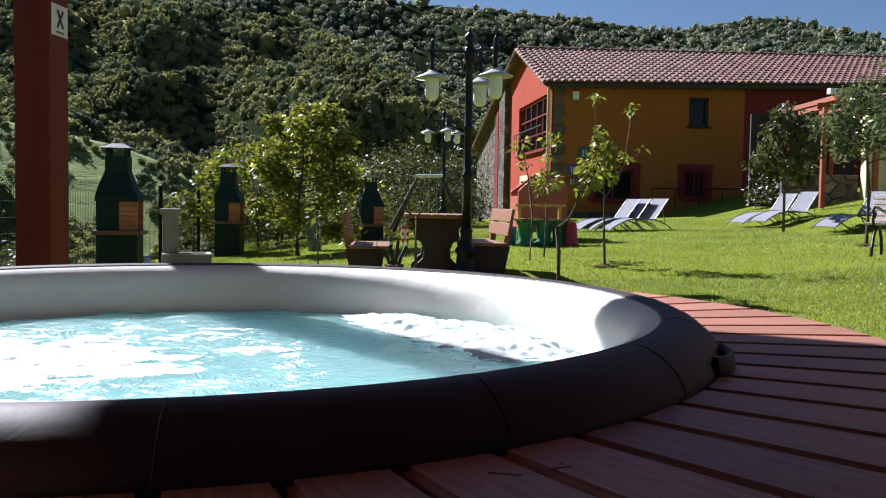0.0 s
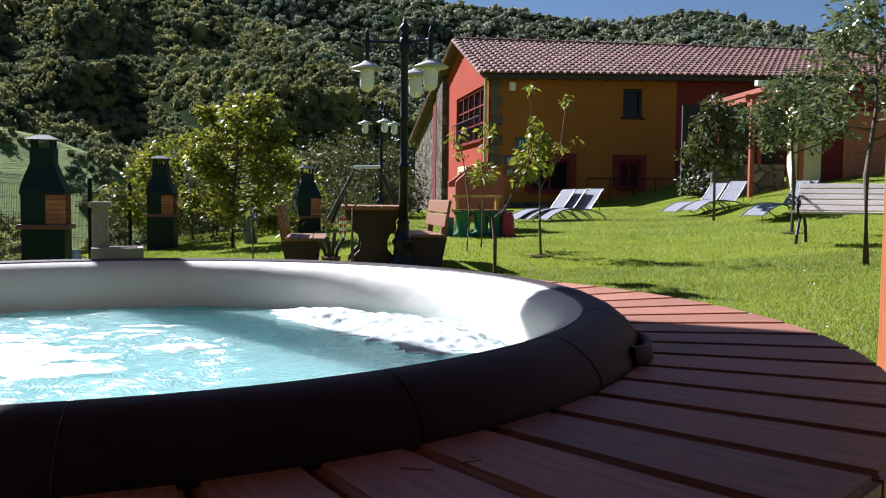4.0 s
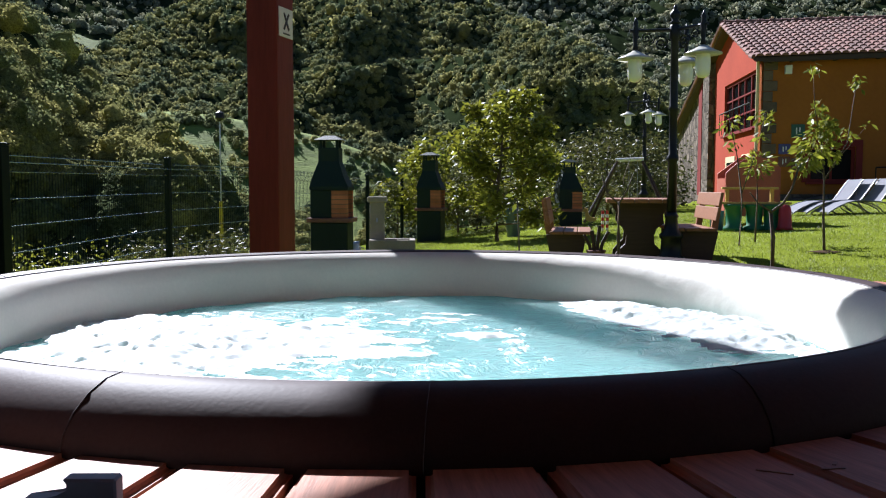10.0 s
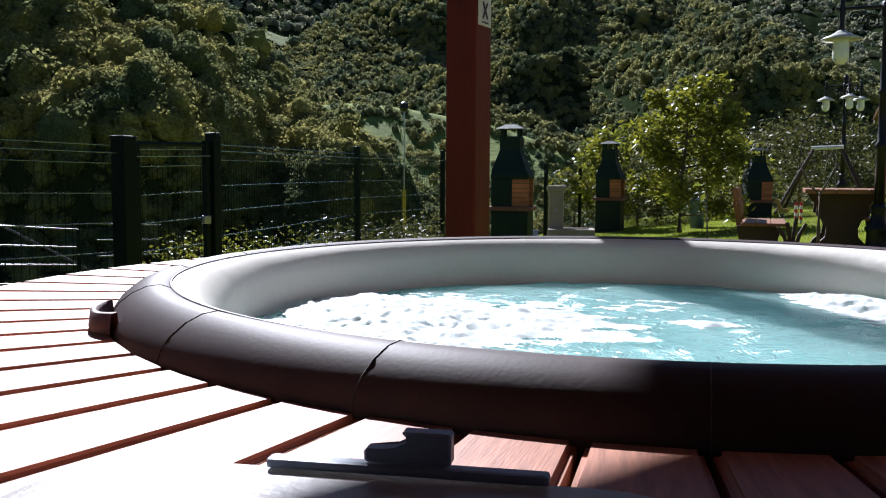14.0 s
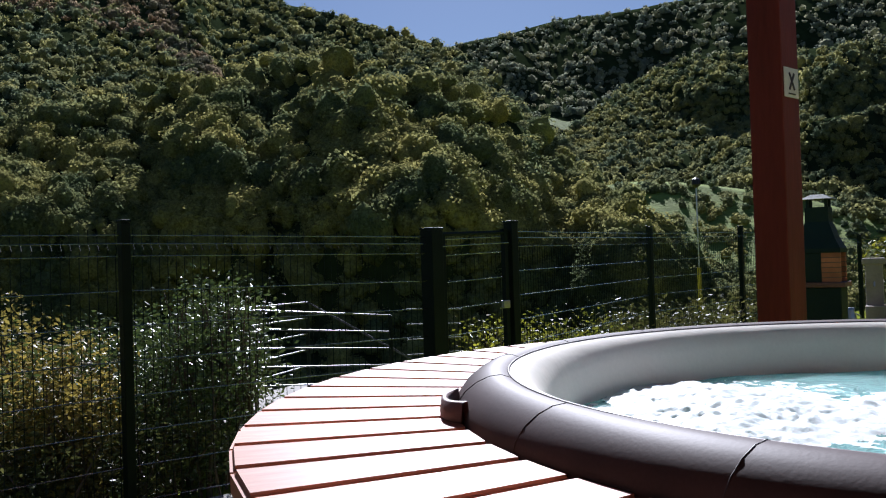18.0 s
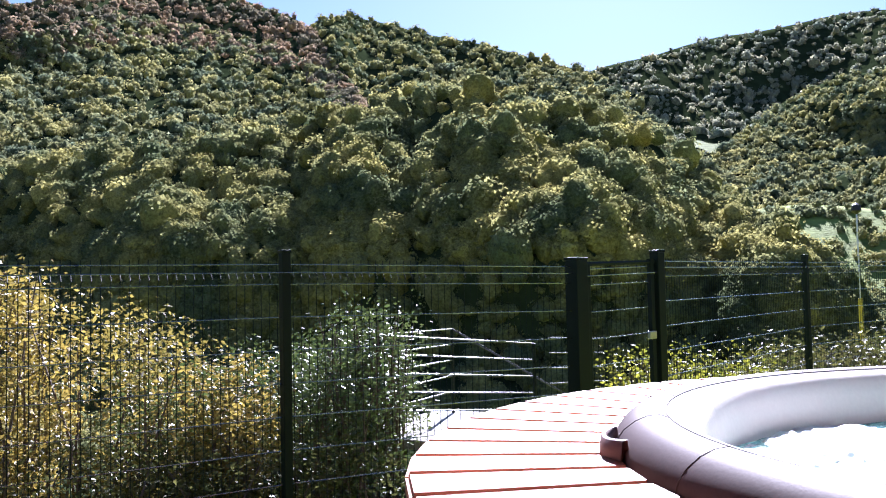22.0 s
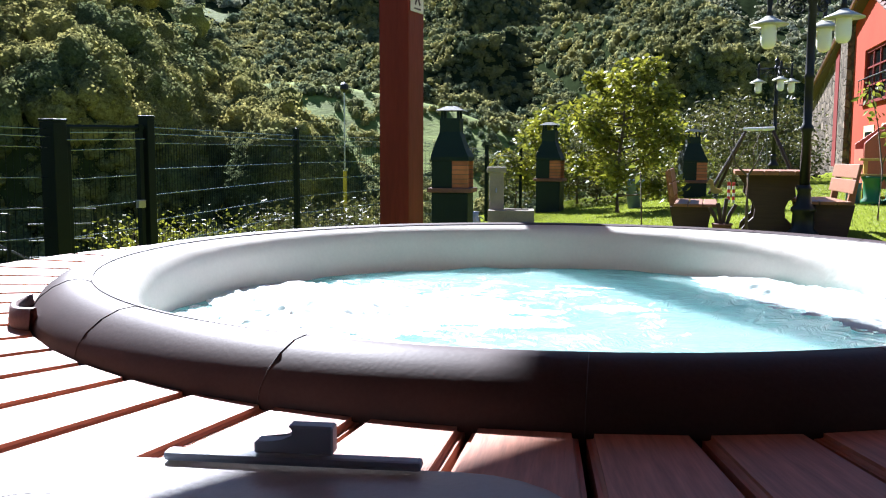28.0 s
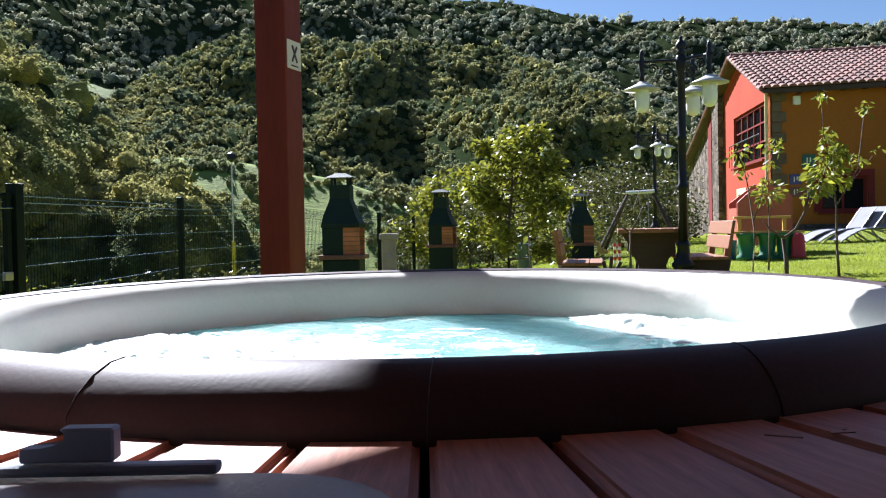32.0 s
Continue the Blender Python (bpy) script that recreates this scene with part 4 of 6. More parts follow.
# ---- street lamps ----
M_SHADE = mat("enamel_lamp_shade", (0.62, 0.60, 0.52), 0.4, scale=8, bump=0.05)
gm = bpy.data.materials.new("opal_lamp_glass")
gm.use_nodes = True
gb = gm.node_tree.nodes["Principled BSDF"]
gb.inputs["Base Color"].default_value = (0.86, 0.86, 0.80, 1)
gb.inputs["Roughness"].default_value = 0.25
gb.inputs["Subsurface Weight"].default_value = 0.4
gb.inputs["Subsurface Radius"].default_value = (0.1, 0.1, 0.08)


def spiral(c, r0, turns, flip, plane, n=22):
    out = []
    for k in range(n):
        a = 2 * math.pi * turns * k / (n - 1)
        r = r0 * (1 - 0.85 * k / (n - 1))
        out.append(Vector(c) + plane * (r * math.cos(a) * flip) + Vector((0, 0, r * math.sin(a))))
    return out


def street_lamp(at, turn, label):
    """Cast-iron column with three scrolled arms and hanging lanterns; 2.7 m to the finial."""
    lamp = thing("street_lamp", pose(at.x, at.y, at.z, 0, 0, turn), label, "street lamp", "garden lamps")
    part("base", lathe([(0.17, -0.02), (0.17, 0.05), (0.15, 0.06), (0.15, 0.10), (0.11, 0.14), (0.10, 0.30), (0.12, 0.32), (0.12, 0.35), (0.075, 0.40), (0.06, 0.52), (0.075, 0.54), (0.05, 0.58)], 20), M_BLACKMETAL, lamp, smooth=True)
    part("column", lathe([(0.050, 0.58), (0.046, 1.10), (0.062, 1.12), (0.062, 1.15), (0.042, 1.18), (0.040, 1.62), (0.055, 1.64), (0.042, 1.67), (0.038, 2.34), (0.055, 2.36), (0.055, 2.48), (0.04, 2.50)], 16), M_BLACKMETAL, lamp, smooth=True)
    part("finial", lathe([(0.04, 2.50), (0.055, 2.52), (0.03, 2.54), (0.055, 2.58), (0.055, 2.61), (0.03, 2.64), (0.018, 2.66), (0.022, 2.675), (0.004, 2.70)], 14), M_BLACKMETAL, lamp, smooth=True)
    for k in range(3):
        d = Vector((math.cos(radians(120 * k)), math.sin(radians(120 * k)), 0))
        arm = part("arm", tube([d * 0.03 + Vector((0, 0, 2.445)), d * 0.46 + Vector((0, 0, 2.435))], 0.017, 8), M_BLACKMETAL, lamp)
        bm = tube(spiral(d * 0.14 + Vector((0, 0, 2.305)), 0.085, 1.9, 1, d), 0.010, 6)
        tube(spiral(d * 0.29 + Vector((0, 0, 2.360)), 0.055, 1.6, -1, d), 0.009, 6, bm)
        part("scroll", bm, M_BLACKMETAL, arm)
        e = d * 0.40
        part("hanger", lathe([(0.012, 2.225), (0.03, 2.245), (0.02, 2.295), (0.026, 2.375), (0.034, 2.435), (0.02, 2.485), (0.028, 2.515), (0.010, 2.555), (0.003, 2.575)], 10, at=(e.x, e.y, 0)), M_BLACKMETAL, arm, smooth=True)
        lantern = part("shade", lathe([(0.185, 2.145), (0.187, 2.153), (0.11, 2.187), (0.055, 2.217), (0.03, 2.235), (0.028, 2.225), (0.05, 2.205), (0.18, 2.143)], 24, at=(e.x, e.y, 0)), M_SHADE, lamp, "pale flared lamp shade", smooth=True)
        part("glass", lathe([(0.068, 2.185), (0.072, 2.135), (0.075, 2.055), (0.074, 1.985), (0.064, 1.945), (0.04, 1.920), (0.004, 1.913)], 16, at=(e.x, e.y, 0)), gm, lantern, "white opal glass", smooth=True)
    return lamp


LAMP1 = at5(-2.15, 9.25)
street_lamp(LAMP1 - Vector((0, 0, 0.02)), 70, "black cast-iron garden lamp with three scrolled arms and opal globes")
street_lamp(at5(-0.65, 20.3, 0.235 - 0.45), 40, "black cast-iron garden lamp beside the swing")

# ---- benches and table ----
M_BENCHWOOD = mat("varnished_pine", (0.32, 0.135, 0.06), 0.5, var=0.4, scale=2.5, fine=10, stretch=(1, 14, 14), bump=0.15)
M_DARKWOOD = mat("dark_stained_wood", (0.055, 0.026, 0.017), 0.6, var=0.4, scale=2.5, fine=10, stretch=(1, 14, 14), bump=0.15)


def wood_bench(at, turn, label):
    """Heavy garden bench, seat along y, facing +x."""
    b = thing("garden_bench", pose(at.x, at.y, at.z, 0, 0, turn) @ Matrix.Scale(0.83, 4), label, "bench", "benches at the table")
    for y in (-0.62, 0.62):
        part("side_panel", prism([(-0.22, 0), (0.17, 0), (0.23, 0.40), (-0.30, 0.40)], 0.07, m=pose(0, y, 0)), M_DARKWOOD, b)
        part("back_post", prism([(-0.30, 0.38), (-0.22, 0.38), (-0.30, 0.88), (-0.37, 0.86)], 0.07, m=pose(0, y * 0.86, 0)), M_BENCHWOOD, b)
    for k in range(3):
        part("seat_board", box((0.175, 1.5, 0.04), (-0.16 + k * 0.185, 0, 0.425), 0.008), M_BENCHWOOD, b)
    for k in range(2):
        part("back_board", box((0.04, 1.5, 0.17), (-0.275 - k * 0.032, 0, 0.62 + k * 0.185), 0.008, ry=-10), M_BENCHWOOD, b)
    return b


BR = at5(-3.05, 9.9)
BL = at5(4.3, 10.2)
wood_bench(BR, 186, "heavy varnished pine bench with dark sides by the table")
wood_bench(BL, 3, "heavy varnished pine bench facing the garden table")
TB = at5(-0.1, 10.0)
tb = thing("garden_table", pose(TB.x, TB.y, TB.z, 0, 0, 2) @ Matrix.Diagonal((1.03, 0.95, 0.89, 1.0)), "dark wooden garden table with carved slab legs", "table")
for k in range(5):
    part("top_board", box((0.135, 1.5, 0.05), (-0.28 + k * 0.14, 0, 0.74), 0.008), M_BENCHWOOD, tb)
for y in (-0.5, 0.5):
    part("slab_leg", prism([(-0.27, 0), (0.27, 0), (0.26, 0.08), (0.22, 0.14), (0.15, 0.22), (0.14, 0.32), (0.17, 0.41), (0.24, 0.47), (0.23, 0.58), (0.27, 0.64), (0.31, 0.715), (-0.31, 0.715), (-0.27, 0.64), (-0.23, 0.58), (-0.24, 0.47), (-0.17, 0.41), (-0.14, 0.32), (-0.15, 0.22), (-0.22, 0.14), (-0.26, 0.08)], 0.09, m=pose(0, y, 0)), M_DARKWOOD, tb)
part("stretcher", box((0.10, 0.9, 0.12), (0, 0, 0.3), 0.01), M_DARKWOOD, tb)
ft = thing("cactus_pot", pose(*at5(2.6, 9.4)), "small terracotta pot with bare finger-like stems", "plant pot")
part("pot", lathe([(0.07, 0), (0.10, 0.16), (0.11, 0.17), (0.10, 0.18), (0.085, 0.15), (0.001, 0.14)], 16), M_TILE, ft, smooth=True)
for k, (x, h) in enumerate(((-0.07, 0.20), (-0.025, 0.25), (0.02, 0.30), (0.07, 0.24))):
    part("stem", tube([(x * 0.6, 0, 0.14), (x, 0, 0.14 + h * 0.5), (x * 1.9, 0, 0.14 + h)], 0.02, 7), M_DARKWOOD, ft)

# ---- barbecues ----
M_BBQ = mat("dark_green_barbecue_paint", (0.008, 0.022, 0.016), 0.6, spec=0.25, var=0.3, scale=3, fine=60, bump=0.25)
M_BRICK = mat("orange_firebrick", (0.50, 0.18, 0.08), 0.9, var=0.3, scale=6, fine=60, bump=0.3, rnd=0.2)
M_MORTAR = mat("dark_mortar", (0.20, 0.12, 0.08), 0.95, bump=0.3)
M_CONC = mat("grey_concrete", (0.34, 0.32, 0.29), 0.9, var=0.3, scale=5, fine=60, bump=0.4)


def barbecue(at, turn, base, label, hood=0.0):
    """Masonry barbecue: closed base, shelf, brick-lined fire box open to +x, tapering hood and capped chimney."""
    b = thing("barbecue", pose(at.x, at.y, at.z, 0, 0, turn) @ Matrix.Diagonal((0.82, 0.82, 1.0, 1.0)), label, "barbecue", "garden barbecues")
    part("base", box((0.60, 0.52, base), (0, 0, base / 2), 0.02), M_BBQ, b)
    part("shelf", box((0.72, 0.60, 0.06), (0, 0, base + 0.03), 0.012), M_TILE, b, "terracotta slab shelf")
    fz = base + 0.06
    part("back_panel", box((0.34, 0.50, 0.36), (-0.13, 0, fz + 0.18), 0.008), M_BBQ, b)
    fire = part("side_cheek", box((0.26, 0.05, 0.36), (0.17, 0.225, fz + 0.18)), M_MORTAR, b)
    fire2 = part("side_cheek", box((0.26, 0.05, 0.36), (0.17, -0.225, fz + 0.18)), M_MORTAR, b)
    for pr, sy in ((fire, 0.225), (fire2, -0.225)):
        for j in range(6):
            part("brick", box((0.262, 0.058, 0.050), (0.17, sy, fz + 0.03 + j * 0.06), 0.003), M_BRICK, pr)
    hz0 = fz + 0.36
    bm = bmesh.new()
    prof = [(0.31, 0.27, 0.0), (0.31, 0.27, 0.05), (0.26, 0.23, 0.16), (0.19, 0.18, 0.32), (0.165, 0.16, 0.38), (0.165, 0.16, 0.58 + hood)]
    rings = [[bm.verts.new((sx * a - 0.02 * (z > 0.1), sy * c, hz0 + z)) for sx, sy in ((-1, -1), (1, -1), (1, 1), (-1, 1))] for a, c, z in prof]
    for a, c in zip(rings, rings[1:]):
        for i in range(4):
            bm.faces.new((a[i], a[(i + 1) % 4], c[(i + 1) % 4], c[i]))
    bm.faces.new(rings[0][::-1])
    bm.faces.new(rings[-1])
    part("hood", bm, M_BBQ, b)
    tz = hz0 + 0.58 + hood
    for sx, sy in ((-1, -1), (1, -1), (1, 1), (-1, 1)):
        part("cap_leg", box((0.04, 0.04, 0.10), (sx * 0.13 - 0.02, sy * 0.12, tz + 0.05)), M_BBQ, b)
    part("cap", box((0.46, 0.44, 0.06), (-0.02, 0, tz + 0.13), 0.0, taper=0.35), M_BBQ, b)
    return b


B1 = at5(19.9, 11.6)
B1.z = -1.03
barbecue(B1, 8, 0.83, "dark green masonry barbecue with a brick firebox", -0.02)
B2 = at5(13.25, 17.6)
B2.z = -0.99
barbecue(B2, 0, 0.79, "dark green masonry barbecue beside the fence", 0.02)
B3 = at5(4.2, 18.5)
barbecue(B3, 20, 0.30, "dark green masonry barbecue with a bottle-shaped chimney", -0.06)
fo = thing("stone_fountain", pose(*at5(16.25, 13.6), 0, 0, 15) @ Matrix.Diagonal((0.84, 0.84, 1.0, 1.0)), "pale stone garden fountain with a column and basin", "fountain")
part("column", box((0.27, 0.25, 0.88), (-0.18, 0, 0.44), 0.015), M_STONEPALE, fo)
part("capital", box((0.36, 0.32, 0.09), (-0.18, 0, 0.92), 0.02), M_STONEPALE, fo)
bm = bmesh.new()
for sz, c in (((0.85, 0.10, 0.30), (0.1, -0.35, 0.15)), ((0.85, 0.10, 0.30), (0.1, 0.2, 0.15)), ((0.10, 0.45, 0.30), (-0.275, -0.075, 0.15)), ((0.10, 0.45, 0.30), (0.475, -0.075, 0.15)), ((0.7, 0.45, 0.08), (0.1, -0.075, 0.04))):
    box(sz, c, 0.01, bm=bm)
part("basin", bm, M_STONEPALE, fo)
part("spout", tube([(-0.18, -0.12, 0.62), (-0.18, -0.2, 0.62), (-0.18, -0.22, 0.57)], 0.015, 8), M_STEEL, fo)
jug = thing("steel_jug", pose(*at5(18.3, 13.0)), "small shiny metal jug by the fountain", "jug")
part("body", lathe([(0.06, 0.0), (0.085, 0.1), (0.075, 0.22), (0.05, 0.28), (0.06, 0.33)], 14), M_STEEL, jug, smooth=True)
part("handle", tube([(0.07, 0, 0.25), (0.13, 0, 0.22), (0.12, 0, 0.12), (0.08, 0, 0.09)], 0.01, 6), M_STEEL, jug)

# ---- play things ----
M_RED = mat("red_plastic", (0.50, 0.03, 0.03), 0.4, bump=0.05)
M_GREEN = mat("green_plastic", (0.015, 0.15, 0.055), 0.4, bump=0.05)
M_BLUE = mat("blue_plastic", (0.03, 0.12, 0.38), 0.4, bump=0.05)
M_PLAYWOOD = mat("yellow_painted_board", (0.50, 0.32, 0.07), 0.5, var=0.2, bump=0.1)
M_PLAYRED = mat("orange_red_board", (0.42, 0.10, 0.05), 0.55, var=0.25, scale=2, bump=0.1)
ph = thing("playhouse", pose(*at5(-7.2, 14.6), 0, 0, 5), "orange-red wooden play castle with gabled front", "playhouse")
part("front_panel", prism([(-0.42, 0), (0.42, 0), (0.42, 0.75), (0.30, 0.92), (0.12, 0.92), (0.12, 1.02), (-0.06, 1.02), (-0.06, 0.92), (-0.24, 0.85), (-0.42, 0.68)], 0.05, m=pose(0, 0, 0.15)), M_PLAYRED, ph)
part("back_panel", prism([(-0.42, 0), (0.42, 0), (0.42, 0.75), (0, 1.0), (-0.42, 0.68)], 0.05, m=pose(0, 0.7, 0.15)), M_PLAYRED, ph)
for x in (-0.4, 0.4):
    part("side_panel", box((0.05, 0.66, 0.6), (x, 0.35, 0.45)), M_PLAYRED, ph)
pt = thing("play_table", pose(*at5(-7.0, 13.6), 0, 0, 4), "yellow play bench on green plastic barrels", "play table")
part("top_board", box((0.80, 0.12, 0.035), (0, 0, 0.62), 0.006), M_PLAYWOOD, pt)
part("lower_board", box((1.0, 0.14, 0.035), (0.06, -0.12, 0.40), 0.006), M_PLAYWOOD, pt)
for x, m_ in ((-0.24, M_GREEN), (0.05, M_GREEN), (0.3, M_GREEN)):
    part("barrel", lathe([(0.15, 0), (0.15, 0.04), (0.11, 0.08), (0.12, 0.30), (0.15, 0.36), (0.15, 0.385)], 16, at=(x, -0.12, 0)), m_, pt, smooth=True)
for x in (-0.32, 0.32):
    part("support", box((0.05, 0.05, 0.6), (x, 0, 0.3)), M_PLAYWOOD, pt)
cn = thing("red_drum", pose(*at5(-9.1, 13.4)), "tapered red plastic drum on the lawn", "drum")
part("body", lathe([(0.13, 0), (0.10, 0.05), (0.085, 0.30), (0.06, 0.36), (0.01, 0.37)], 16), M_RED, cn, smooth=True)
cb = thing("blue_drum", pose(*at5(-5.1, 13.7)), "blue plastic drum beside the play bench", "drum")
part("body", lathe([(0.10, 0), (0.10, 0.28), (0.11, 0.30), (0.01, 0.31)], 16), M_BLUE, cb, smooth=True)
hs = thing("spring_horse", pose(*at5(2.9, 15.2), 0, 0, -20) @ Matrix.Scale(0.55, 4), "wooden spring horse with a red and white rail", "spring horse")
part("horse_body", prism([(-0.10, 0.42), (0.06, 0.36), (0.24, 0.40), (0.26, 0.50), (0.05, 0.52), (-0.02, 0.62), (-0.05, 0.78), (-0.14, 0.80), (-0.22, 0.70), (-0.20, 0.66), (-0.12, 0.66)], 0.05), M_PLAYWOOD, hs)
part("spring", tube([(0.05 + 0.07 * math.cos(k * 0.9), 0.07 * math.sin(k * 0.9), 0.01 * k) for k in range(38)], 0.012, 5), M_BLACKMETAL, hs)
fn = thing("play_post", pose(*at5(2.0, 15.4)) @ Matrix.Scale(0.6, 4), "short red and white banded play posts", "play post")
for x in (0.0, 0.13):
    for k in range(6):
        part("band", lathe([(0.04, k * 0.1), (0.04, k * 0.1 + 0.099)], 10, at=(x, 0, 0)), M_RED if k % 2 else M_WHITE, fn)
sw = thing("swing_frame", pose(*at5(0.1, 17.5), 0, 0, -6) @ Matrix.Scale(0.76, 4), "timber swing frame with a pale top beam", "swing")
part("top_beam", tube([(-0.45, 0, 1.62), (0.28, 0, 1.64)], 0.05, 10), M_WHITE, sw)
for x, dx in ((-0.4, -0.75), (0.25, 0.75)):
    for dy in (-0.6, 0.6):
        part("leg", tube([(x, 0, 1.58), (x + dx, dy, 0.0)], 0.04, 8), M_DARKWOOD, sw)
for x in (-0.1, 0.12):
    part("chain", tube([(x, 0, 1.6), (x, 0, 0.55)], 0.008, 5), M_STEEL, sw)
part("swing_seat", box((0.4, 0.16, 0.03), (0.01, 0, 0.54), 0.01), M_BLUE, sw)
bp_ = thing("blue_planter", pose(*at5(7.8, 16.6)), "slate-blue planter with a leafy shrub", "planter")
part("pot", lathe([(0.12, 0), (0.17, 0.50), (0.19, 0.52), (0.17, 0.54), (0.14, 0.48), (0.01, 0.47)], 18), mat("slate_blue_glaze", (0.11, 0.17, 0.30), 0.4, bump=0.1), bp_, smooth=True)

# ---- loungers ----
M_SLING = mat("grey_sling_fabric", (0.27, 0.27, 0.29), 0.85, spec=0.05, var=0.12, scale=6, fine=300, bump=0.2)
M_ALU = mat("grey_aluminium", (0.3, 0.3, 0.3), 0.5, 0.5, scale=10, bump=0.05)


def lounger(at, turn, label):
    """Curved sling lounger, foot towards +x... head raised at -x."""
    b = thing("sun_lounger", pose(at.x, at.y, at.z, 0, 0, turn) @ Matrix.Scale(0.76, 4), label, "sun lounger", "sun loungers on the lawn")
    curve_ = [(1.05, 0.06), (0.85, 0.17), (0.6, 0.27), (0.35, 0.32), (0.1, 0.33), (-0.15, 0.31), (-0.35, 0.30)]
    back_ = [(-0.36, 0.31), (-0.56, 0.55), (-0.74, 0.78), (-0.82, 0.86)]
    for nm, line in (("seat_sling", curve_), ("back_sling", back_)):
        v, f = [], []
        for x, z in line:
            v += [(x, -0.27, z), (x, 0.27, z), (x, -0.27, z - 0.012), (x, 0.27, z - 0.012)]
        for i in range(len(line) - 1):
            a, c = 4 * i, 4 * i + 4
            f += [(a, a + 1, c + 1, c), (a + 2, c + 2, c + 3, a + 3), (a, c, c + 2, a + 2), (a + 1, a + 3, c + 3, c + 1)]
        raw(nm, v, f, M_SLING, b, smooth=False)
    for y in (-0.29, 0.29):
        part("seat_rail", tube([(x, y, z) for x, z in [(1.12, 0.01)] + curve_ + [(-0.6, 0.24), (-0.85, 0.12), (-0.95, 0.01)]], 0.017, 6), M_ALU, b)
        part("back_rail", tube([(x, y, z) for x, z in back_], 0.015, 6), M_ALU, b)
        part("leg", tube([(0.30, y, 0.31), (0.12, y, 0.12), (-0.1, y, 0.01)], 0.015, 6), M_ALU, b)
        part("prop", tube([(-0.62, y * 0.9, 0.60), (-0.75, y * 0.9, 0.17)], 0.010, 5), M_ALU, b)
    return b


for az, d, t in ((-11.5, 17.9, 203), (-12.2, 17.8, 204), (-13.3, 17.6, 206)):
    lounger(at5(az, d), t, "grey sling sun lounger in a row of three")
for az, d, t in ((-21.2, 19.2, 203), (-22.4, 18.8, 204)):
    lounger(at5(az, d), t, "grey sling sun lounger in a pair")
lounger(at5(-26.3, 16.2), 206, "grey sling sun lounger on its own under a tree")

# ---- cast-iron park bench ----
M_SLAT = mat("pale_bench_slat", (0.80, 0.69, 0.62), 0.6, var=0.3, scale=2, fine=12, stretch=(1, 12, 12), bump=0.15)
PBK = at5(-30.0, 11.0)
pk = thing("park_bench", pose(PBK.x, PBK.y, PBK.z, 0, 0, -40) @ Matrix.Scale(0.84, 4), "park bench with pale slats and black cast-iron ends", "bench")
for k in range(4):
    part("seat_slat", box((1.5, 0.085, 0.03), (0, -0.16 + k * 0.1, 0.44), 0.006), M_SLAT, pk)
for k in range(5):
    part("back_slat", box((1.5, 0.028, 0.075), (0, 0.20 + k * 0.042, 0.50 + k * 0.078), 0.006, rx=-30), M_SLAT, pk)
for x in (-0.62, 0.62):
    bm = tube([(x, -0.30, 0.0), (x, -0.27, 0.12), (x, -0.18, 0.28), (x, -0.05, 0.38), (x, 0.05, 0.40), (x, 0.15, 0.36), (x, 0.24, 0.22), (x, 0.30, 0.0)], 0.022, 8)
    tube([(x, -0.22, 0.425), (x, 0.19, 0.425), (x, 0.42, 0.86)], 0.02, 8, bm)
    part("end_frame", bm, M_BLACKMETAL, pk)
    part("armrest", tube([(x, -0.22, 0.43), (x, -0.28, 0.52), (x, -0.27, 0.62), (x, -0.2, 0.66), (x, 0.0, 0.66), (x, 0.26, 0.62)], 0.018, 8), M_BLACKMETAL, pk)
    part("scroll", tube(spiral((x, -0.17, 0.55), 0.07, 1.4, 1, Vector((0, 1, 0))), 0.012, 6), M_BLACKMETAL, pk)

# ---- notice on the post ----
nt = thing("post_notice", pose(P1.x + 0.0815, P1.y - 0.012, 0.985, 0, 0, 84), "small white notice with crossed strokes on the post", "notice")
part("plate", box((0.125, 0.004, 0.13), (0, 0, 0), 0.001), M_WHITE, nt)
bm = box((0.010, 0.003, 0.085), (0, -0.004, 0.005), ry=32)
box((0.010, 0.003, 0.085), (0, -0.0045, 0.005), ry=-32, bm=bm)
part("mark", bm, M_SEAM, nt)
part("underline", box((0.06, 0.003, 0.006), (0, -0.004, -0.05)), M_SEAM, nt)

RACK = [(-5.79, 3.72, -0.06), (-5.80, 5.44, -0.22), (-6.61, 5.13, -0.09), (-6.32, 7.02, -0.27)]
ROD = ((-6.02, 12.12, 0.0), 1.30)

# ---- fence ----
FENCE = [(-5.3, -2.9, 0.50), (-5.05, -0.2, 0.50), (-4.78, 2.36, 0.51), (-4.43, 4.56, 0.485), (-4.41, 5.48, 0.53), (-5.14, 9.06, 0.56), (-5.03, 11.35, 0.58), (-4.9, 13.4, 0.52), (-4.7, 15.33, 0.46), (-4.76, 18.02, 0.46), (-4.5, 20.8, 0.45), (-4.0, 23.6, 0.44)]


fence = thing("fence", pose(0, 0, 0), "dark green welded mesh fence along the garden", "fence")


def fence_post(x, y, top, wide, label):
    g = ground_z(x, y) - 0.1
    po_ = part("post", box((wide, wide, top - g), (x, y, (top + g) / 2), 0.006), M_GREENMETAL, fence, label)
    part("cap", box((wide + 0.008, wide + 0.008, 0.018), (x, y, top + 0.01), 0.004), M_GREENMETAL, po_)
    return po_


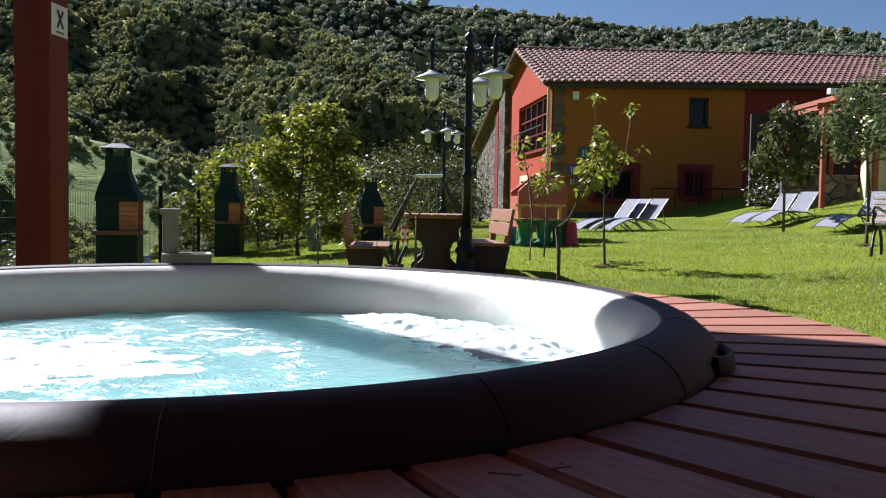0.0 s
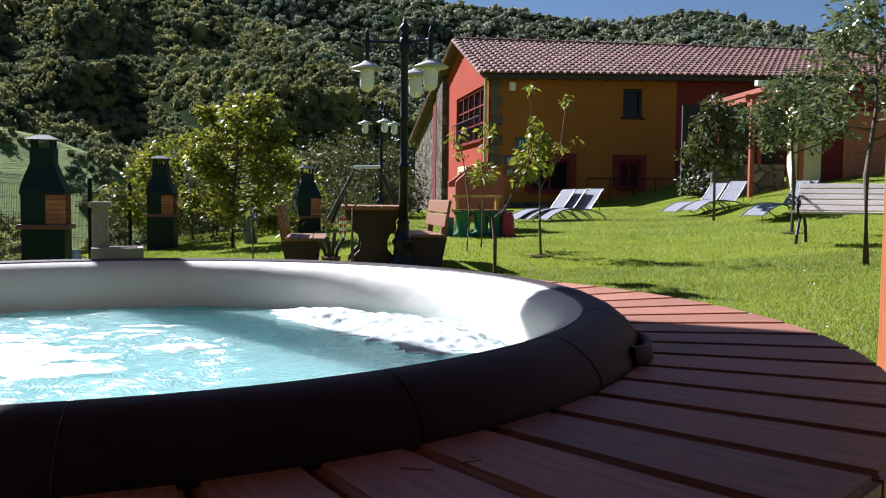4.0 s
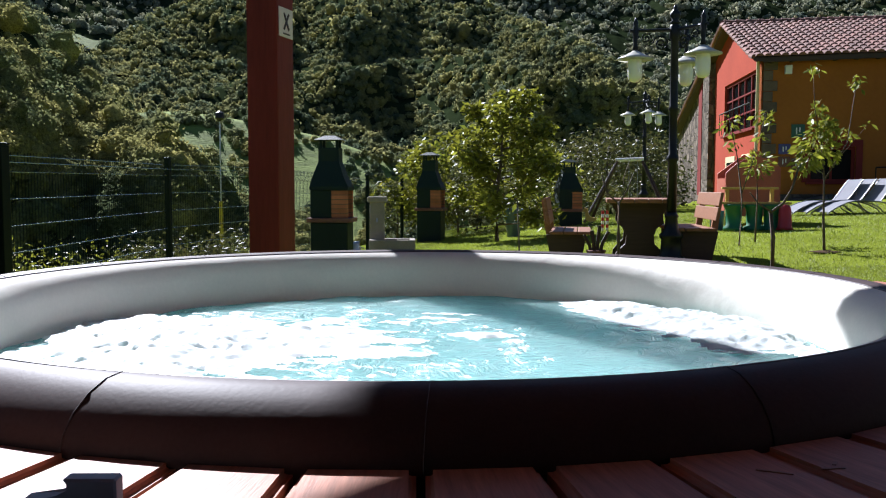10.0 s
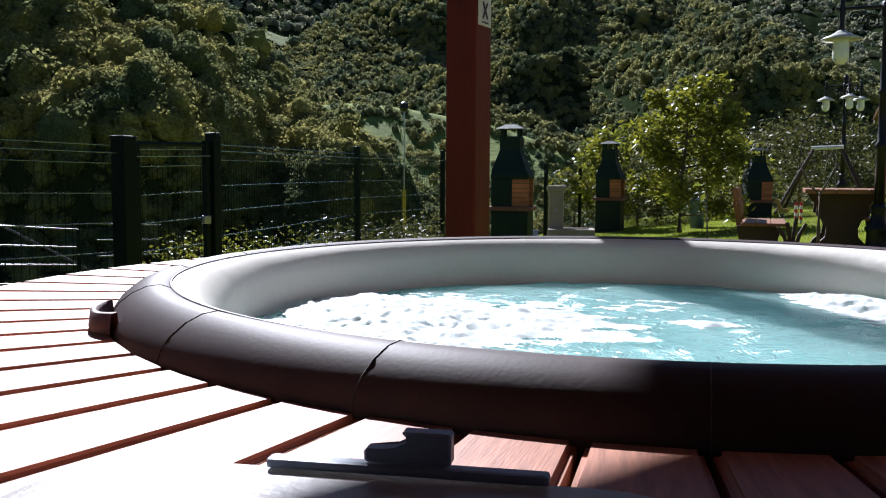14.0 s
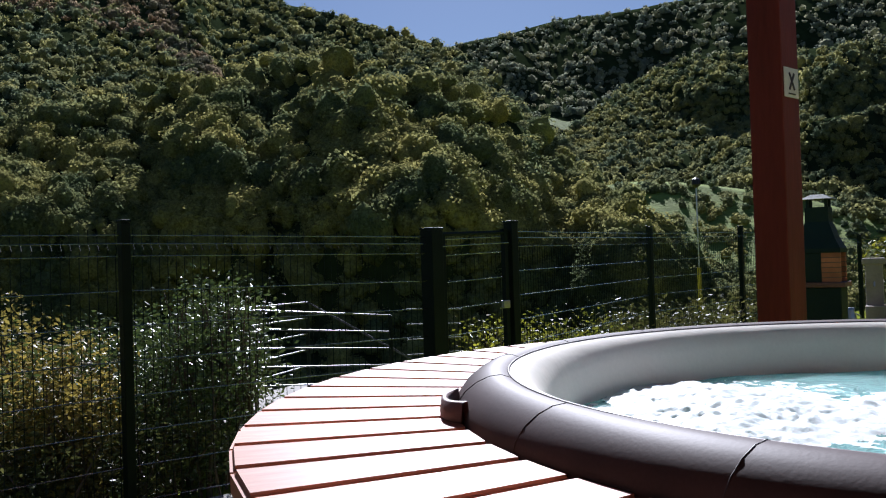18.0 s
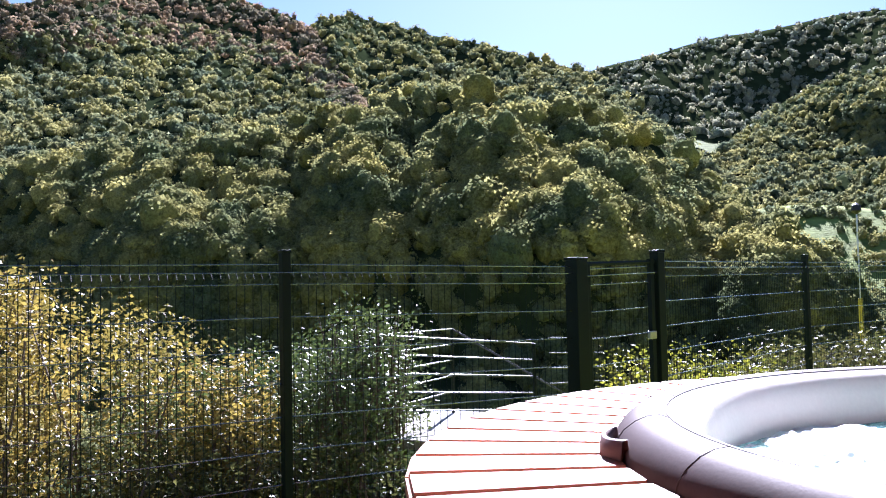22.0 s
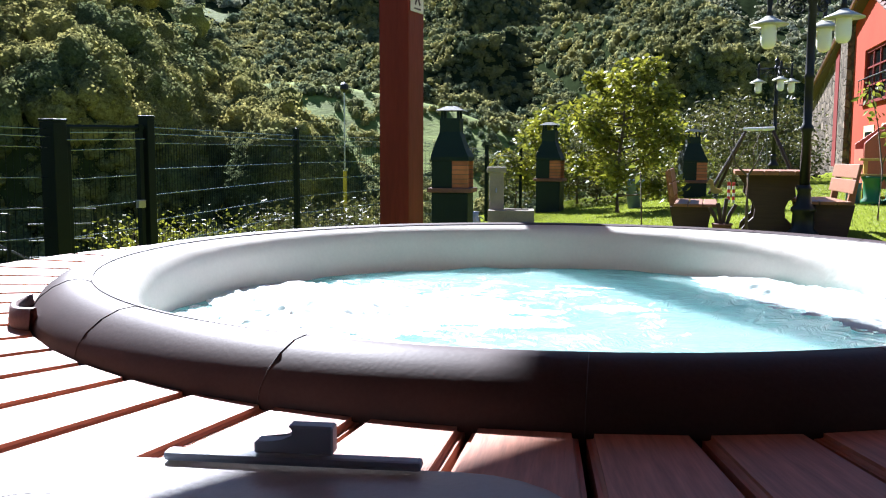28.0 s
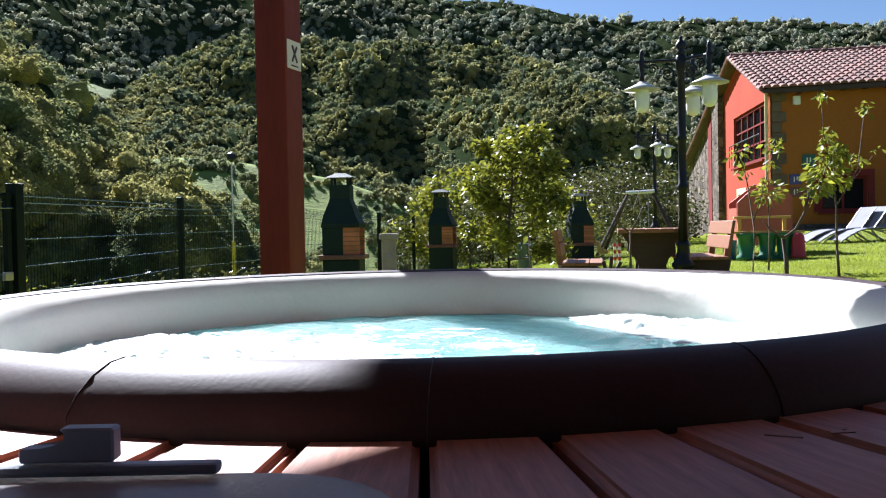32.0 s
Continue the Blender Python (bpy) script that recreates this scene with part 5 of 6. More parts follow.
def fence_panel(a, b, own=False):
    """Vertical wires 5 cm apart, level wires 20 cm apart, and two pressed folds near the top."""
    if own:
        pa = thing("garden_gate", pose(a[0], a[1], 0), "dark green mesh garden gate in a steel frame", "gate")
    else:
        pa = new("panel")
        pa.parent = fence
        pa.matrix_basis = pose(a[0], a[1], 0)
    d = Vector((b[0] - a[0], b[1] - a[1], 0))
    ln = d.length
    u = d / ln
    out = Vector((u.y, -u.x, 0))
    n = int(ln / 0.05)
    v, f = [], []
    r = 0.0026

    def wire(pts, r):
        base = len(v)
        for i, p in enumerate(pts):
            for k in range(4):
                an = math.pi / 2 * k
                e = pts[min(i + 1, len(pts) - 1)] - pts[max(i - 1, 0)]
                s1 = Vector((u.x, u.y, 0)) if abs(e.z) > 0.7 * e.length else Vector((0, 0, 1))
                v.append(tuple(p + s1 * (r * math.cos(an)) + out * (r * math.sin(an))))
        for i in range(len(pts) - 1):
            for k in range(4):
                f.append((base + 4 * i + k, base + 4 * i + (k + 1) % 4, base + 4 * i + 4 + (k + 1) % 4, base + 4 * i + 4 + k))

    for k in range(n + 1):
        s = ln * k / n
        p = u * s
        top = a[2] + (b[2] - a[2]) * s / ln - 0.05
        bot = ground_z(a[0] + p.x, a[1] + p.y) + 0.05
        pts = [p + Vector((0, 0, bot)), p + Vector((0, 0, top - 0.12)), p + Vector((0, 0, top - 0.085)) + out * 0.025, p + Vector((0, 0, top - 0.05)), p + Vector((0, 0, top + 0.03))]
        wire(pts, r)
    tagged(raw("wire_mesh", v, f, M_GREENMETAL, pa), kind="stuff")
    zt = [0.0, 0.05, 0.12, 0.32, 0.52, 0.72, 0.92, 1.12, 1.32, 1.52]
    for h in zt:
        off = out * (0.027 if h == 0.05 else 0.004)
        p0, p1 = Vector((0, 0, a[2] - 0.05 - h)) + off, d + Vector((0, 0, b[2] - 0.05 - h)) + off
        if p0.z > ground_z(a[0], a[1]) or p1.z > ground_z(b[0], b[1]):
            part("level_wire", tube([p0, p1], 0.0036, 6), M_GREENGLOSS, pa)
    return pa


M_GREENGLOSS = mat("glossy_green_wire", (0.27, 0.30, 0.29), 0.2, 0.85, scale=8, bump=0)
for k, (x, y, t) in enumerate(FENCE):
    w = {3: 0.12, 4: 0.085, 2: 0.056}.get(k, 0.06)
    fence_post(x, y, t + (0.02 if k != 3 else 0.0), w, "thick dark green gate post" if k in (3, 4) else "dark green square steel fence post")
for k, (a, b) in enumerate(zip(FENCE, FENCE[1:])):
    if k == 3:
        continue
    fence_panel(a, b)
ga, gb_ = FENCE[3], FENCE[4]
gate = fence_panel((ga[0], ga[1] + 0.06, ga[2] - 0.02), (gb_[0], gb_[1] - 0.05, gb_[2] - 0.04), own=True)
gl = Vector((gb_[0] - ga[0], gb_[1] - ga[1] - 0.11, 0))
part("top_rail", tube([(0, 0, ga[2] - 0.03), (gl.x, gl.y, gb_[2] - 0.055)], 0.018, 6), M_GREENMETAL, gate)
for q, z in ((Vector((0, 0.05, 0)), ga[2]), (gl - Vector((0, 0.04, 0)), gb_[2])):
    part("stile", box((0.04, 0.04, 1.5), (q.x, q.y, z - 0.78)), M_GREENMETAL, gate)
part("latch", box((0.03, 0.08, 0.06), (gl.x + 0.03, gl.y - 0.08, -0.1), 0.005), M_STEEL, gate)
kb = bmesh.new()
for (xa, ya, _), (xb, yb, _) in zip(FENCE[:6], FENCE[1:6]):
    d = Vector((xb - xa, yb - ya, 0))
    zz = (ground_z(xa, ya) + ground_z(xb, yb)) / 2
    box((0.14, d.length, 0.16), ((xa + xb) / 2, (ya + yb) / 2, zz), 0.01, rz=math.degrees(math.atan2(d.y, d.x)) - 90, bm=kb)
tagged(mesh_ob("fence_kerb", kb, M_CONC), "low grey concrete kerb under the fence", "kerb", kind="structure")

# ---- galvanised stair rails beyond the gate ----
M_RAIL = mat("dull_galvanised_pipe", (0.06, 0.065, 0.065), 0.35, 0.6, scale=20, bump=0.05)
rk = thing("pipe_railing", pose(0, 0, 0), "galvanised pipe railing round a landing below the fence", "railing")
ra, rb, rc, rd = Vector(RACK[0]), Vector(RACK[1]), Vector(RACK[2]), Vector(RACK[3])
for h in (0.0, 0.15, 0.30, 0.45, 0.60):
    dz = Vector((0, 0, -h))
    part("rail", tube([ra + dz, rc + dz], 0.0065, 8), M_RAIL, rk)
    part("rail", tube([ra + dz, rb + dz], 0.0065, 8), M_RAIL, rk)
    part("rail", tube([rb + dz + Vector((-0.3, 0.5, 0.02)), rd + dz], 0.0065, 8), M_RAIL, rk)
for p in (ra, rb, rc, rd):
    part("standard", tube([p + Vector((0, 0, 0.0)), p + Vector((0, 0, -1.5))], 0.017, 8), M_GREENMETAL, rk)
part("stair_string", tube([rc, rc + Vector((0.9, 0.9, -0.75))], 0.010, 6), M_RAIL, rk)
part("landing", box((1.1, 1.6, 0.08), tuple((ra + rc) / 2 + Vector((0.1, 0.2, -0.86))), 0.01, rz=20), M_CONC, rk)

# ---- tall thin rod with a yellow sleeve ----
rod = thing("marker_rod", pose(*ROD[0]), "thin tall rod with a dark head and yellow sleeve", "rod")
part("rod", tube([(0, 0, -0.8), (0, 0, ROD[1])], 0.012, 6), M_STEEL, rod)
part("head", lathe([(0.02, ROD[1] - 0.05), (0.07, ROD[1]), (0.06, ROD[1] + 0.08), (0.01, ROD[1] + 0.11)], 10), M_BLACKMETAL, rod)
part("sleeve", tube([(0, 0, -0.9), (0, 0, 0.05)], 0.03, 8), mat("yellow_plastic", (0.65, 0.50, 0.02), 0.5, bump=0), rod)


# ---- plants ----
M_LEAF_YG = mat("yellow_green_leaves", (0.30, 0.285, 0.025), 0.45, spec=0.3, scale=2, fine=10, col2=(0.075, 0.10, 0.015), bump=0, island=0.5, trans=0.45)
M_LEAF_PEACH = mat("bright_peach_leaves", (0.32, 0.31, 0.03), 0.45, spec=0.3, scale=2, fine=10, col2=(0.12, 0.15, 0.02), bump=0, island=0.4, trans=0.5)
M_LEAF_G = mat("green_leaves", (0.145, 0.13, 0.038), 0.5, spec=0.25, scale=2, fine=10, col2=(0.045, 0.065, 0.02), bump=0, island=0.4, trans=0.3)
M_LEAF_Y = mat("autumn_yellow_leaves", (0.34, 0.25, 0.05), 0.5, scale=1.2, fine=8, col2=(0.13, 0.125, 0.03), bump=0, island=0.4, trans=0.4)
M_LEAF_GLOSS = mat("glossy_grey_green_leaves", (0.14, 0.175, 0.05), 0.42, spec=0.35, scale=2, fine=10, col2=(0.045, 0.08, 0.024), bump=0, island=0.4, trans=0.2)
M_LEAF_APPLE = mat("silvery_apple_leaves", (0.20, 0.22, 0.085), 0.22, spec=0.8, scale=2, fine=10, col2=(0.06, 0.085, 0.03), bump=0, island=0.45, trans=0.25)
M_BARK = mat("grey_brown_bark", (0.13, 0.095, 0.07), 0.9, var=0.4, scale=8, fine=60, bump=0.4)


def leaf_mesh(name, centres, size, material, parent, seed, droop=0.0, label="", slim=0.45):
    """Small folded leaves at the given places, each an island of two faces."""
    r = np.random.RandomState(seed)
    c = np.asarray(centres, float)
    k = len(c)
    t = r.normal(0, 1, (k, 3))
    t[:, 2] = t[:, 2] * 0.5 - droop
    t /= np.linalg.norm(t, axis=1, keepdims=True)
    b = np.cross(t, r.normal(0, 1, (k, 3)))
    b /= np.linalg.norm(b, axis=1, keepdims=True)
    nn = np.cross(t, b)
    s = (size * r.uniform(0.6, 1.35, k))[:, None]
    v = np.stack([c, c + t * s * 0.5 + b * s * slim / 2 + nn * s * 0.08, c + t * s, c + t * s * 0.5 - b * s * slim / 2 + nn * s * 0.08], 1).reshape(-1, 3)
    me = bpy.data.meshes.new(name)
    me.vertices.add(4 * k)
    me.vertices.foreach_set("co", v.astype(np.float32).ravel())
    idx = (np.arange(k)[:, None] * 4 + np.array([0, 1, 2, 0, 2, 3])[None]).ravel()
    me.loops.add(6 * k)
    me.loops.foreach_set("vertex_index", idx.astype(np.int32))
    me.polygons.add(2 * k)
    me.polygons.foreach_set("loop_start", (np.arange(2 * k) * 3).astype(np.int32))
    me.polygons.foreach_set("loop_total", np.full(2 * k, 3, np.int32))
    me.materials.append(material)
    me.update(calc_edges=True)
    ob = new(name, me)
    ob.parent = parent
    return tagged(ob, label) if label else ob


def cloud(clusters, seed):
    """Places in lumps: (x, y, z, radius, count)."""
    r = np.random.RandomState(seed)
    out = []
    for x, y, z, rad, n in clusters:
        p = r.normal(0, 1, (n, 3))
        p /= np.linalg.norm(p, axis=1, keepdims=True)
        out.append(np.array([x, y, z]) + p * rad * (r.uniform(0, 1, (n, 1)) ** 0.45))
    return np.concatenate(out)


def tree(name, at, label, height, spread, crown_low, leaves, leaf, material, seed, trunk=0.04, limbs=9, category="tree", lean=(0, 0), lump=0.3, droop=0.25):
    """Tapered trunk with limbs; leaf lumps sit along the limbs."""
    r = random.Random(seed)
    tr = thing(name, pose(*at), label, category)
    bm = bmesh.new()
    top = Vector((lean[0], lean[1], height * 0.82))
    pts = [Vector((0, 0, -0.05)), Vector((r.uniform(-0.04, 0.04), 0, height * 0.3)), top * 0.65 + Vector((r.uniform(-0.05, 0.05), r.uniform(-0.05, 0.05), 0)), top]
    tube(pts, trunk, 8, bm, radii=[trunk, trunk * 0.8, trunk * 0.5, trunk * 0.15])
    lumps = [(top.x, top.y, height * 0.9, spread * lump * 1.1, max(6, leaves // (limbs * 2 + 2)))]
    for k in range(limbs):
        h = crown_low + (height * 0.8 - crown_low) * (k + 0.5) / limbs
        an = k * 2.4 + r.uniform(-0.4, 0.4)
        reach = spread * r.uniform(0.55, 1.0) * (1.0 - 0.55 * max(0.0, (h / height - 0.55)) / 0.45)
        base = pts[2] * min(1, h / pts[2].z) if h < pts[2].z else pts[2].lerp(top, min(1, (h - pts[2].z) / max(0.01, top.z - pts[2].z)))
        tip = base + Vector((math.cos(an) * reach, math.sin(an) * reach, reach * r.uniform(0.15, 0.6)))
        mid = base.lerp(tip, 0.5) + Vector((0, 0, -0.04 * spread))
        tube([base, mid, tip], trunk * 0.3, 5, bm, radii=[trunk * 0.38, trunk * 0.25, trunk * 0.08])
        for q in (0.6, 1.0):
            p = base.lerp(tip, q)
            lumps.append((p.x, p.y, p.z + 0.05, spread * lump * r.uniform(0.7, 1.2), max(6, leaves // (limbs * 2 + 2))))
    part("trunk", bm, M_BARK, tr, smooth=True)
    leaf_mesh("crown", cloud(lumps, seed), leaf, material, tr, seed + 1, droop)
    return tr


def twig_tree(name, at, label, stems, lumps, leaf, material, seed, turn=0.0, droop=0.7):
    """A sapling from stem lines of (x, z, thickness) with a few leaf lumps (x, z, radius, count)."""
    tr = thing(name, pose(at.x, at.y, at.z, 0, 0, turn), label, "sapling")
    rr = random.Random(seed)
    for k, st_ in enumerate(stems):
        part("trunk" if k == 0 else "branch", tube([(x, rr.uniform(-0.03, 0.03), z) for x, z, _ in st_], 0.01, 6, radii=[w for *_, w in st_]), M_BARK, tr, smooth=True)
    if lumps:
        leaf_mesh("leaves", cloud([(x, rr.uniform(-0.08, 0.08), z, r, n) for x, z, r, n in lumps], seed), leaf, material, tr, seed, droop)
    return tr


tree("garden_tree", at5(8.9, 15.5), "leafy yellow-green young tree by the fence", 2.75, 1.05, 0.25, 6500, 0.125, M_LEAF_YG, 3, 0.05, 19, lump=0.26, lean=(0.1, 0))
tree("garden_tree", at5(13.7, 18.8), "leafy green shrub tree behind the barbecue", 2.2, 0.8, 0.2, 2800, 0.125, M_LEAF_YG, 4, 0.04, 11, lump=0.38)
tree("garden_tree", at5(11.4, 19.8), "low leafy green shrub tree", 1.55, 0.85, 0.1, 1800, 0.11, M_LEAF_G, 14, 0.04, 11, lump=0.4)
tree("garden_tree", at5(6.2, 19.5), "olive-green bushy tree by the play lawn", 1.9, 1.0, 0.1, 2400, 0.11, M_LEAF_YG, 5, 0.05, 12, lump=0.4)
tree("garden_tree", at5(3.6, 22.5), "thin olive-green tree behind the play lawn", 2.1, 1.1, 0.1, 2000, 0.11, M_LEAF_G, 6, 0.05, 12, lump=0.4)
tree("garden_tree", at5(1.6, 24.0), "olive-green hedge tree at the lawn edge", 2.2, 1.2, 0.1, 2000, 0.12, M_LEAF_G, 7, 0.05, 12, lump=0.4)
tree("garden_tree", at5(-0.6, 25.0), "olive-green hedge tree beside the house", 2.1, 1.2, 0.1, 1800, 0.12, M_LEAF_G, 8, 0.05, 12, lump=0.4)
for az, d, h, sp, sd in ((15.5, 20.5, 1.3, 0.9, 20), (13.0, 22.0, 1.4, 1.0, 21), (10.2, 20.0, 1.2, 0.9, 22), (8.0, 21.5, 1.5, 1.0, 23), (4.9, 24.5, 1.6, 1.1, 24), (2.5, 27.0, 1.8, 1.2, 25), (-2.2, 23.0, 1.0, 0.8, 26)):
    tree("hedge_bush", at5(az, d), "dark green hedge bush at the lawn's edge", h, sp, 0.0, 1200, 0.11, M_LEAF_G, sd, 0.03, 10, "bush", lump=0.42)
leaf_mesh("planter_shrub", cloud([(0, 0, 0.75, 0.22, 320), (0.05, 0, 0.95, 0.14, 140)], 31), 0.09, M_LEAF_G, bp_, 31)
tree("garden_tree", at5(-22.2, 16.8), "leafy green young fruit tree before the house", 2.45, 0.62, 0.85, 1500, 0.15, M_LEAF_G, 41, 0.03, 13, lump=0.30, droop=0.9)
tree("apple_tree", at5(-26.8, 12.6), "apple tree with glossy grey-green leaves", 2.25, 0.66, 1.05, 3000, 0.085, M_LEAF_APPLE, 42, 0.032, 15, lump=0.32)
tree("apple_tree", at5(-31.0, 9.2), "taller apple tree with glossy leaves and thin shoots", 2.85, 0.85, 1.15, 2400, 0.085, M_LEAF_APPLE, 43, 0.035, 13, lump=0.28)
fb = thing("flower_bush", pose(*at5(-22.0, 22.0)), "rose bush with small white blooms", "bush")
leaf_mesh("foliage", cloud([(-0.5, 0, 0.35, 0.35, 400), (0.3, 0, 0.4, 0.35, 400), (0.9, 0, 0.3, 0.3, 300)], 44), 0.06, M_LEAF_G, fb, 44)
flw = leaf_mesh("blooms", cloud([(-0.5, -0.1, 0.4, 0.42, 50), (0.5, -0.1, 0.45, 0.5, 60)], 45), 0.085, M_WHITE, fb, 45, slim=0.9)
tagged(flw, "small white blooms", kind="stuff")
twig_tree("peach_sapling", at5(-11.3, 10.4), "young peach tree with drooping bright leaves", [[(0, -0.05, 0.016), (-0.02, 0.35, 0.014), (-0.03, 0.8, 0.011), (-0.06, 1.25, 0.006)], [(-0.03, 0.8, 0.008), (0.2, 1.21, 0.006), (0.27, 1.8, 0.003)], [(-0.05, 1.1, 0.006), (-0.14, 1.6, 0.004), (-0.17, 2.0, 0.002)], [(0.12, 1.05, 0.005), (0.40, 1.4, 0.002)]], [(-0.12, 1.15, 0.22, 230), (-0.05, 1.38, 0.17, 140), (-0.1, 1.6, 0.1, 30), (0.27, 1.87, 0.10, 26), (-0.17, 2.02, 0.09, 18), (0.2, 1.3, 0.1, 20), (0.38, 1.4, 0.05, 6), (-0.28, 0.95, 0.1, 22)], 0.09, M_LEAF_PEACH, 51)
twig_tree("staked_sapling", at5(-8.3, 8.6), "bent bare sapling trunk with a side shoot", [[(0, -0.05, 0.022), (-0.01, 0.35, 0.021), (-0.03, 0.6, 0.020)], [(-0.03, 0.58, 0.013), (0.08, 0.66, 0.013), (0.15, 0.80, 0.011), (0.2, 0.97, 0.009)], [(-0.03, 0.58, 0.010), (-0.14, 0.66, 0.008), (-0.22, 0.76, 0.005)]], [(0.25, 1.05, 0.10, 26)], 0.12, M_LEAF_PEACH, 52)
twig_tree("peach_sapling", at5(-6.4, 11.2), "thin young peach tree with tufts of leaves", [[(0, -0.05, 0.014), (0.02, 0.6, 0.011), (-0.05, 1.1, 0.007), (-0.15, 1.55, 0.003)], [(0.02, 0.65, 0.008), (0.15, 1.1, 0.005), (0.27, 1.6, 0.003)]], [(-0.15, 1.5, 0.14, 34), (-0.1, 1.25, 0.10, 20), (0.27, 1.58, 0.14, 34), (0.22, 1.35, 0.08, 12)], 0.09, M_LEAF_PEACH, 53)
twig_tree("round_sapling", at5(-7.35, 11.6), "small ball-headed yellow-green sapling", [[(0, -0.05, 0.012), (0.01, 0.5, 0.010), (0, 0.95, 0.006)]], [(0, 0.98, 0.18, 150)], 0.08, M_LEAF_PEACH, 54, droop=0.2)
twig_tree("bare_sapling", at5(1.15, 8.5), "bare forked sapling before the table", [[(0, -0.05, 0.017), (-0.01, 0.4, 0.015), (-0.01, 0.72, 0.013)], [(-0.01, 0.70, 0.011), (-0.12, 0.80, 0.010), (-0.18, 0.98, 0.006)], [(-0.01, 0.70, 0.010), (0.06, 0.82, 0.008), (0.12, 0.98, 0.004)], [(0.04, 0.78, 0.006), (0.03, 0.95, 0.005), (0.1, 1.15, 0.002)], [(-0.12, 0.8, 0.006), (-0.05, 0.95, 0.003)]], [], 0.1, M_LEAF_PEACH, 55)
twig_tree("bare_sapling", at5(7.6, 9.2), "thin leafless sapling stem", [[(0, -0.05, 0.010), (-0.01, 0.4, 0.008), (-0.03, 0.8, 0.004)]], [(-0.03, 0.8, 0.08, 10)], 0.09, M_LEAF_PEACH, 56)

# shrubs beyond the fence

def thicket(name, label, az0, az1, d0, d1, top0, top1, count, leaf, material, seed, droop=0.0):
    """A bank of shrubs: stems and leaf lumps between two bearings."""
    r = np.random.RandomState(seed)
    tk = thing(name, pose(0, 0, 0), label, "shrub")
    lumps, bm = [], bmesh.new()
    n = 64
    for k in range(n):
        q = r.rand()
        az, d = az0 + (az1 - az0) * q, r.uniform(d0, d1)
        p = polar(az, d)
        g = ground_z(max(p.x, -5.6), p.y) - 0.5 * max(0, -5.6 - p.x)
        top = top0 + (top1 - top0) * q - r.uniform(0, 0.5) ** 1.5
        tube([(p.x, p.y, g - 0.3), (p.x + r.uniform(-0.1, 0.1), p.y + r.uniform(-0.1, 0.1), (g + top) / 2), (p.x + r.uniform(-0.2, 0.2), p.y + r.uniform(-0.2, 0.2), top)], 0.01, 5, bm, radii=[0.016, 0.010, 0.003])
        for h in np.linspace(g + 0.2, top, 6):
            lumps.append((p.x + r.uniform(-0.15, 0.15), p.y + r.uniform(-0.15, 0.15), h, r.uniform(0.12, 0.3), count // (n * 6)))
    part("underwood", bm, M_BARK, tk)
    leaf_mesh("foliage", cloud(lumps, seed), leaf, material, tk, seed, droop)
    return tk


thicket("yellow_shrub", "yellowing leafy shrub against the mesh fence", 88, 66, 5.7, 7.2, 0.85, -0.3, 34000, 0.043, M_LEAF_Y, 61, 0.3)
thicket("glossy_shrub", "green shrub with small glossy leaves behind the fence", 74, 57, 6.0, 7.8, -0.3, -0.08, 24000, 0.043, M_LEAF_GLOSS, 62)
thicket("glossy_shrub", "green shrub with upright leafy shoots behind the fence", 62.5, 56.5, 6.6, 7.2, 0.10, 0.12, 6500, 0.043, M_LEAF_GLOSS, 63)
thicket("bramble", "low dark bramble along the fence foot", 90, 58, 5.5, 6.6, -0.55, -0.75, 14000, 0.045, M_LEAF_G, 66)
thicket("low_vine", "low yellow-green vine past the gate", 42, 33, 8.0, 9.5, -0.34, -0.46, 4500, 0.05, M_LEAF_YG, 64)
thicket("dark_shrub", "dark green shrub along the fence", 33, 24, 10.5, 13.5, -0.45, -0.4, 4000, 0.07, M_LEAF_G, 65)

# ---- grass ----
def grass(name, label, count, x0, x1, y0, y1, size, seed, keep):
    r = np.random.RandomState(seed)
    x, y = r.uniform(x0, x1, count), r.uniform(y0, y1, count)
    ok = keep(x, y)
    x, y = x[ok], y[ok]
    z = np.array([ground_z(a, b) for a, b in zip(x, y)])
    k = len(x)
    an, ln, w = r.uniform(0, 2 * np.pi, k), size * r.uniform(0.5, 1.3, k), size * 0.11
    tip = np.stack([x + ln * 0.6 * np.cos(an), y + ln * 0.6 * np.sin(an), z + ln * 0.75], -1)
    side_ = np.stack([-np.sin(an) * w, np.cos(an) * w, 0 * an], -1)
    base = np.stack([x, y, z - 0.005], -1)
    v = np.stack([base - side_, base + side_, tip], 1).reshape(-1, 3)
    me = bpy.data.meshes.new(name)
    me.vertices.add(3 * k)
    me.vertices.foreach_set("co", v.astype(np.float32).ravel())
    me.loops.add(3 * k)
    me.loops.foreach_set("vertex_index", np.arange(3 * k, dtype=np.int32))
    me.polygons.add(k)
    me.polygons.foreach_set("loop_start", (np.arange(k) * 3).astype(np.int32))
    me.polygons.foreach_set("loop_total", np.full(k, 3, np.int32))
    me.materials.append(M_BLADE)
    me.update(calc_edges=True)
    return tagged(new(name, me), label, "grass", kind="stuff")


def off_deck(x, y):
    return (np.hypot(x - TC.x, y - TC.y) > R2 + 0.02) & (x > -5.2)


grass("lawn_grass", "short bright green lawn grass near the deck", 210000, -1.0, 6.0, 2.2, 9.0, 0.030, 81, lambda x, y: off_deck(x, y) & (y > 0.7 * x))
grass("lawn_grass", "short bright green lawn grass across the garden", 230000, -4.5, 12.0, 8.0, 22.0, 0.036, 82, off_deck)
grass("rough_grass", "longer grass by the fence kerb", 42000, -4.7, -1.4, -0.8, 3.4, 0.10, 83, off_deck)

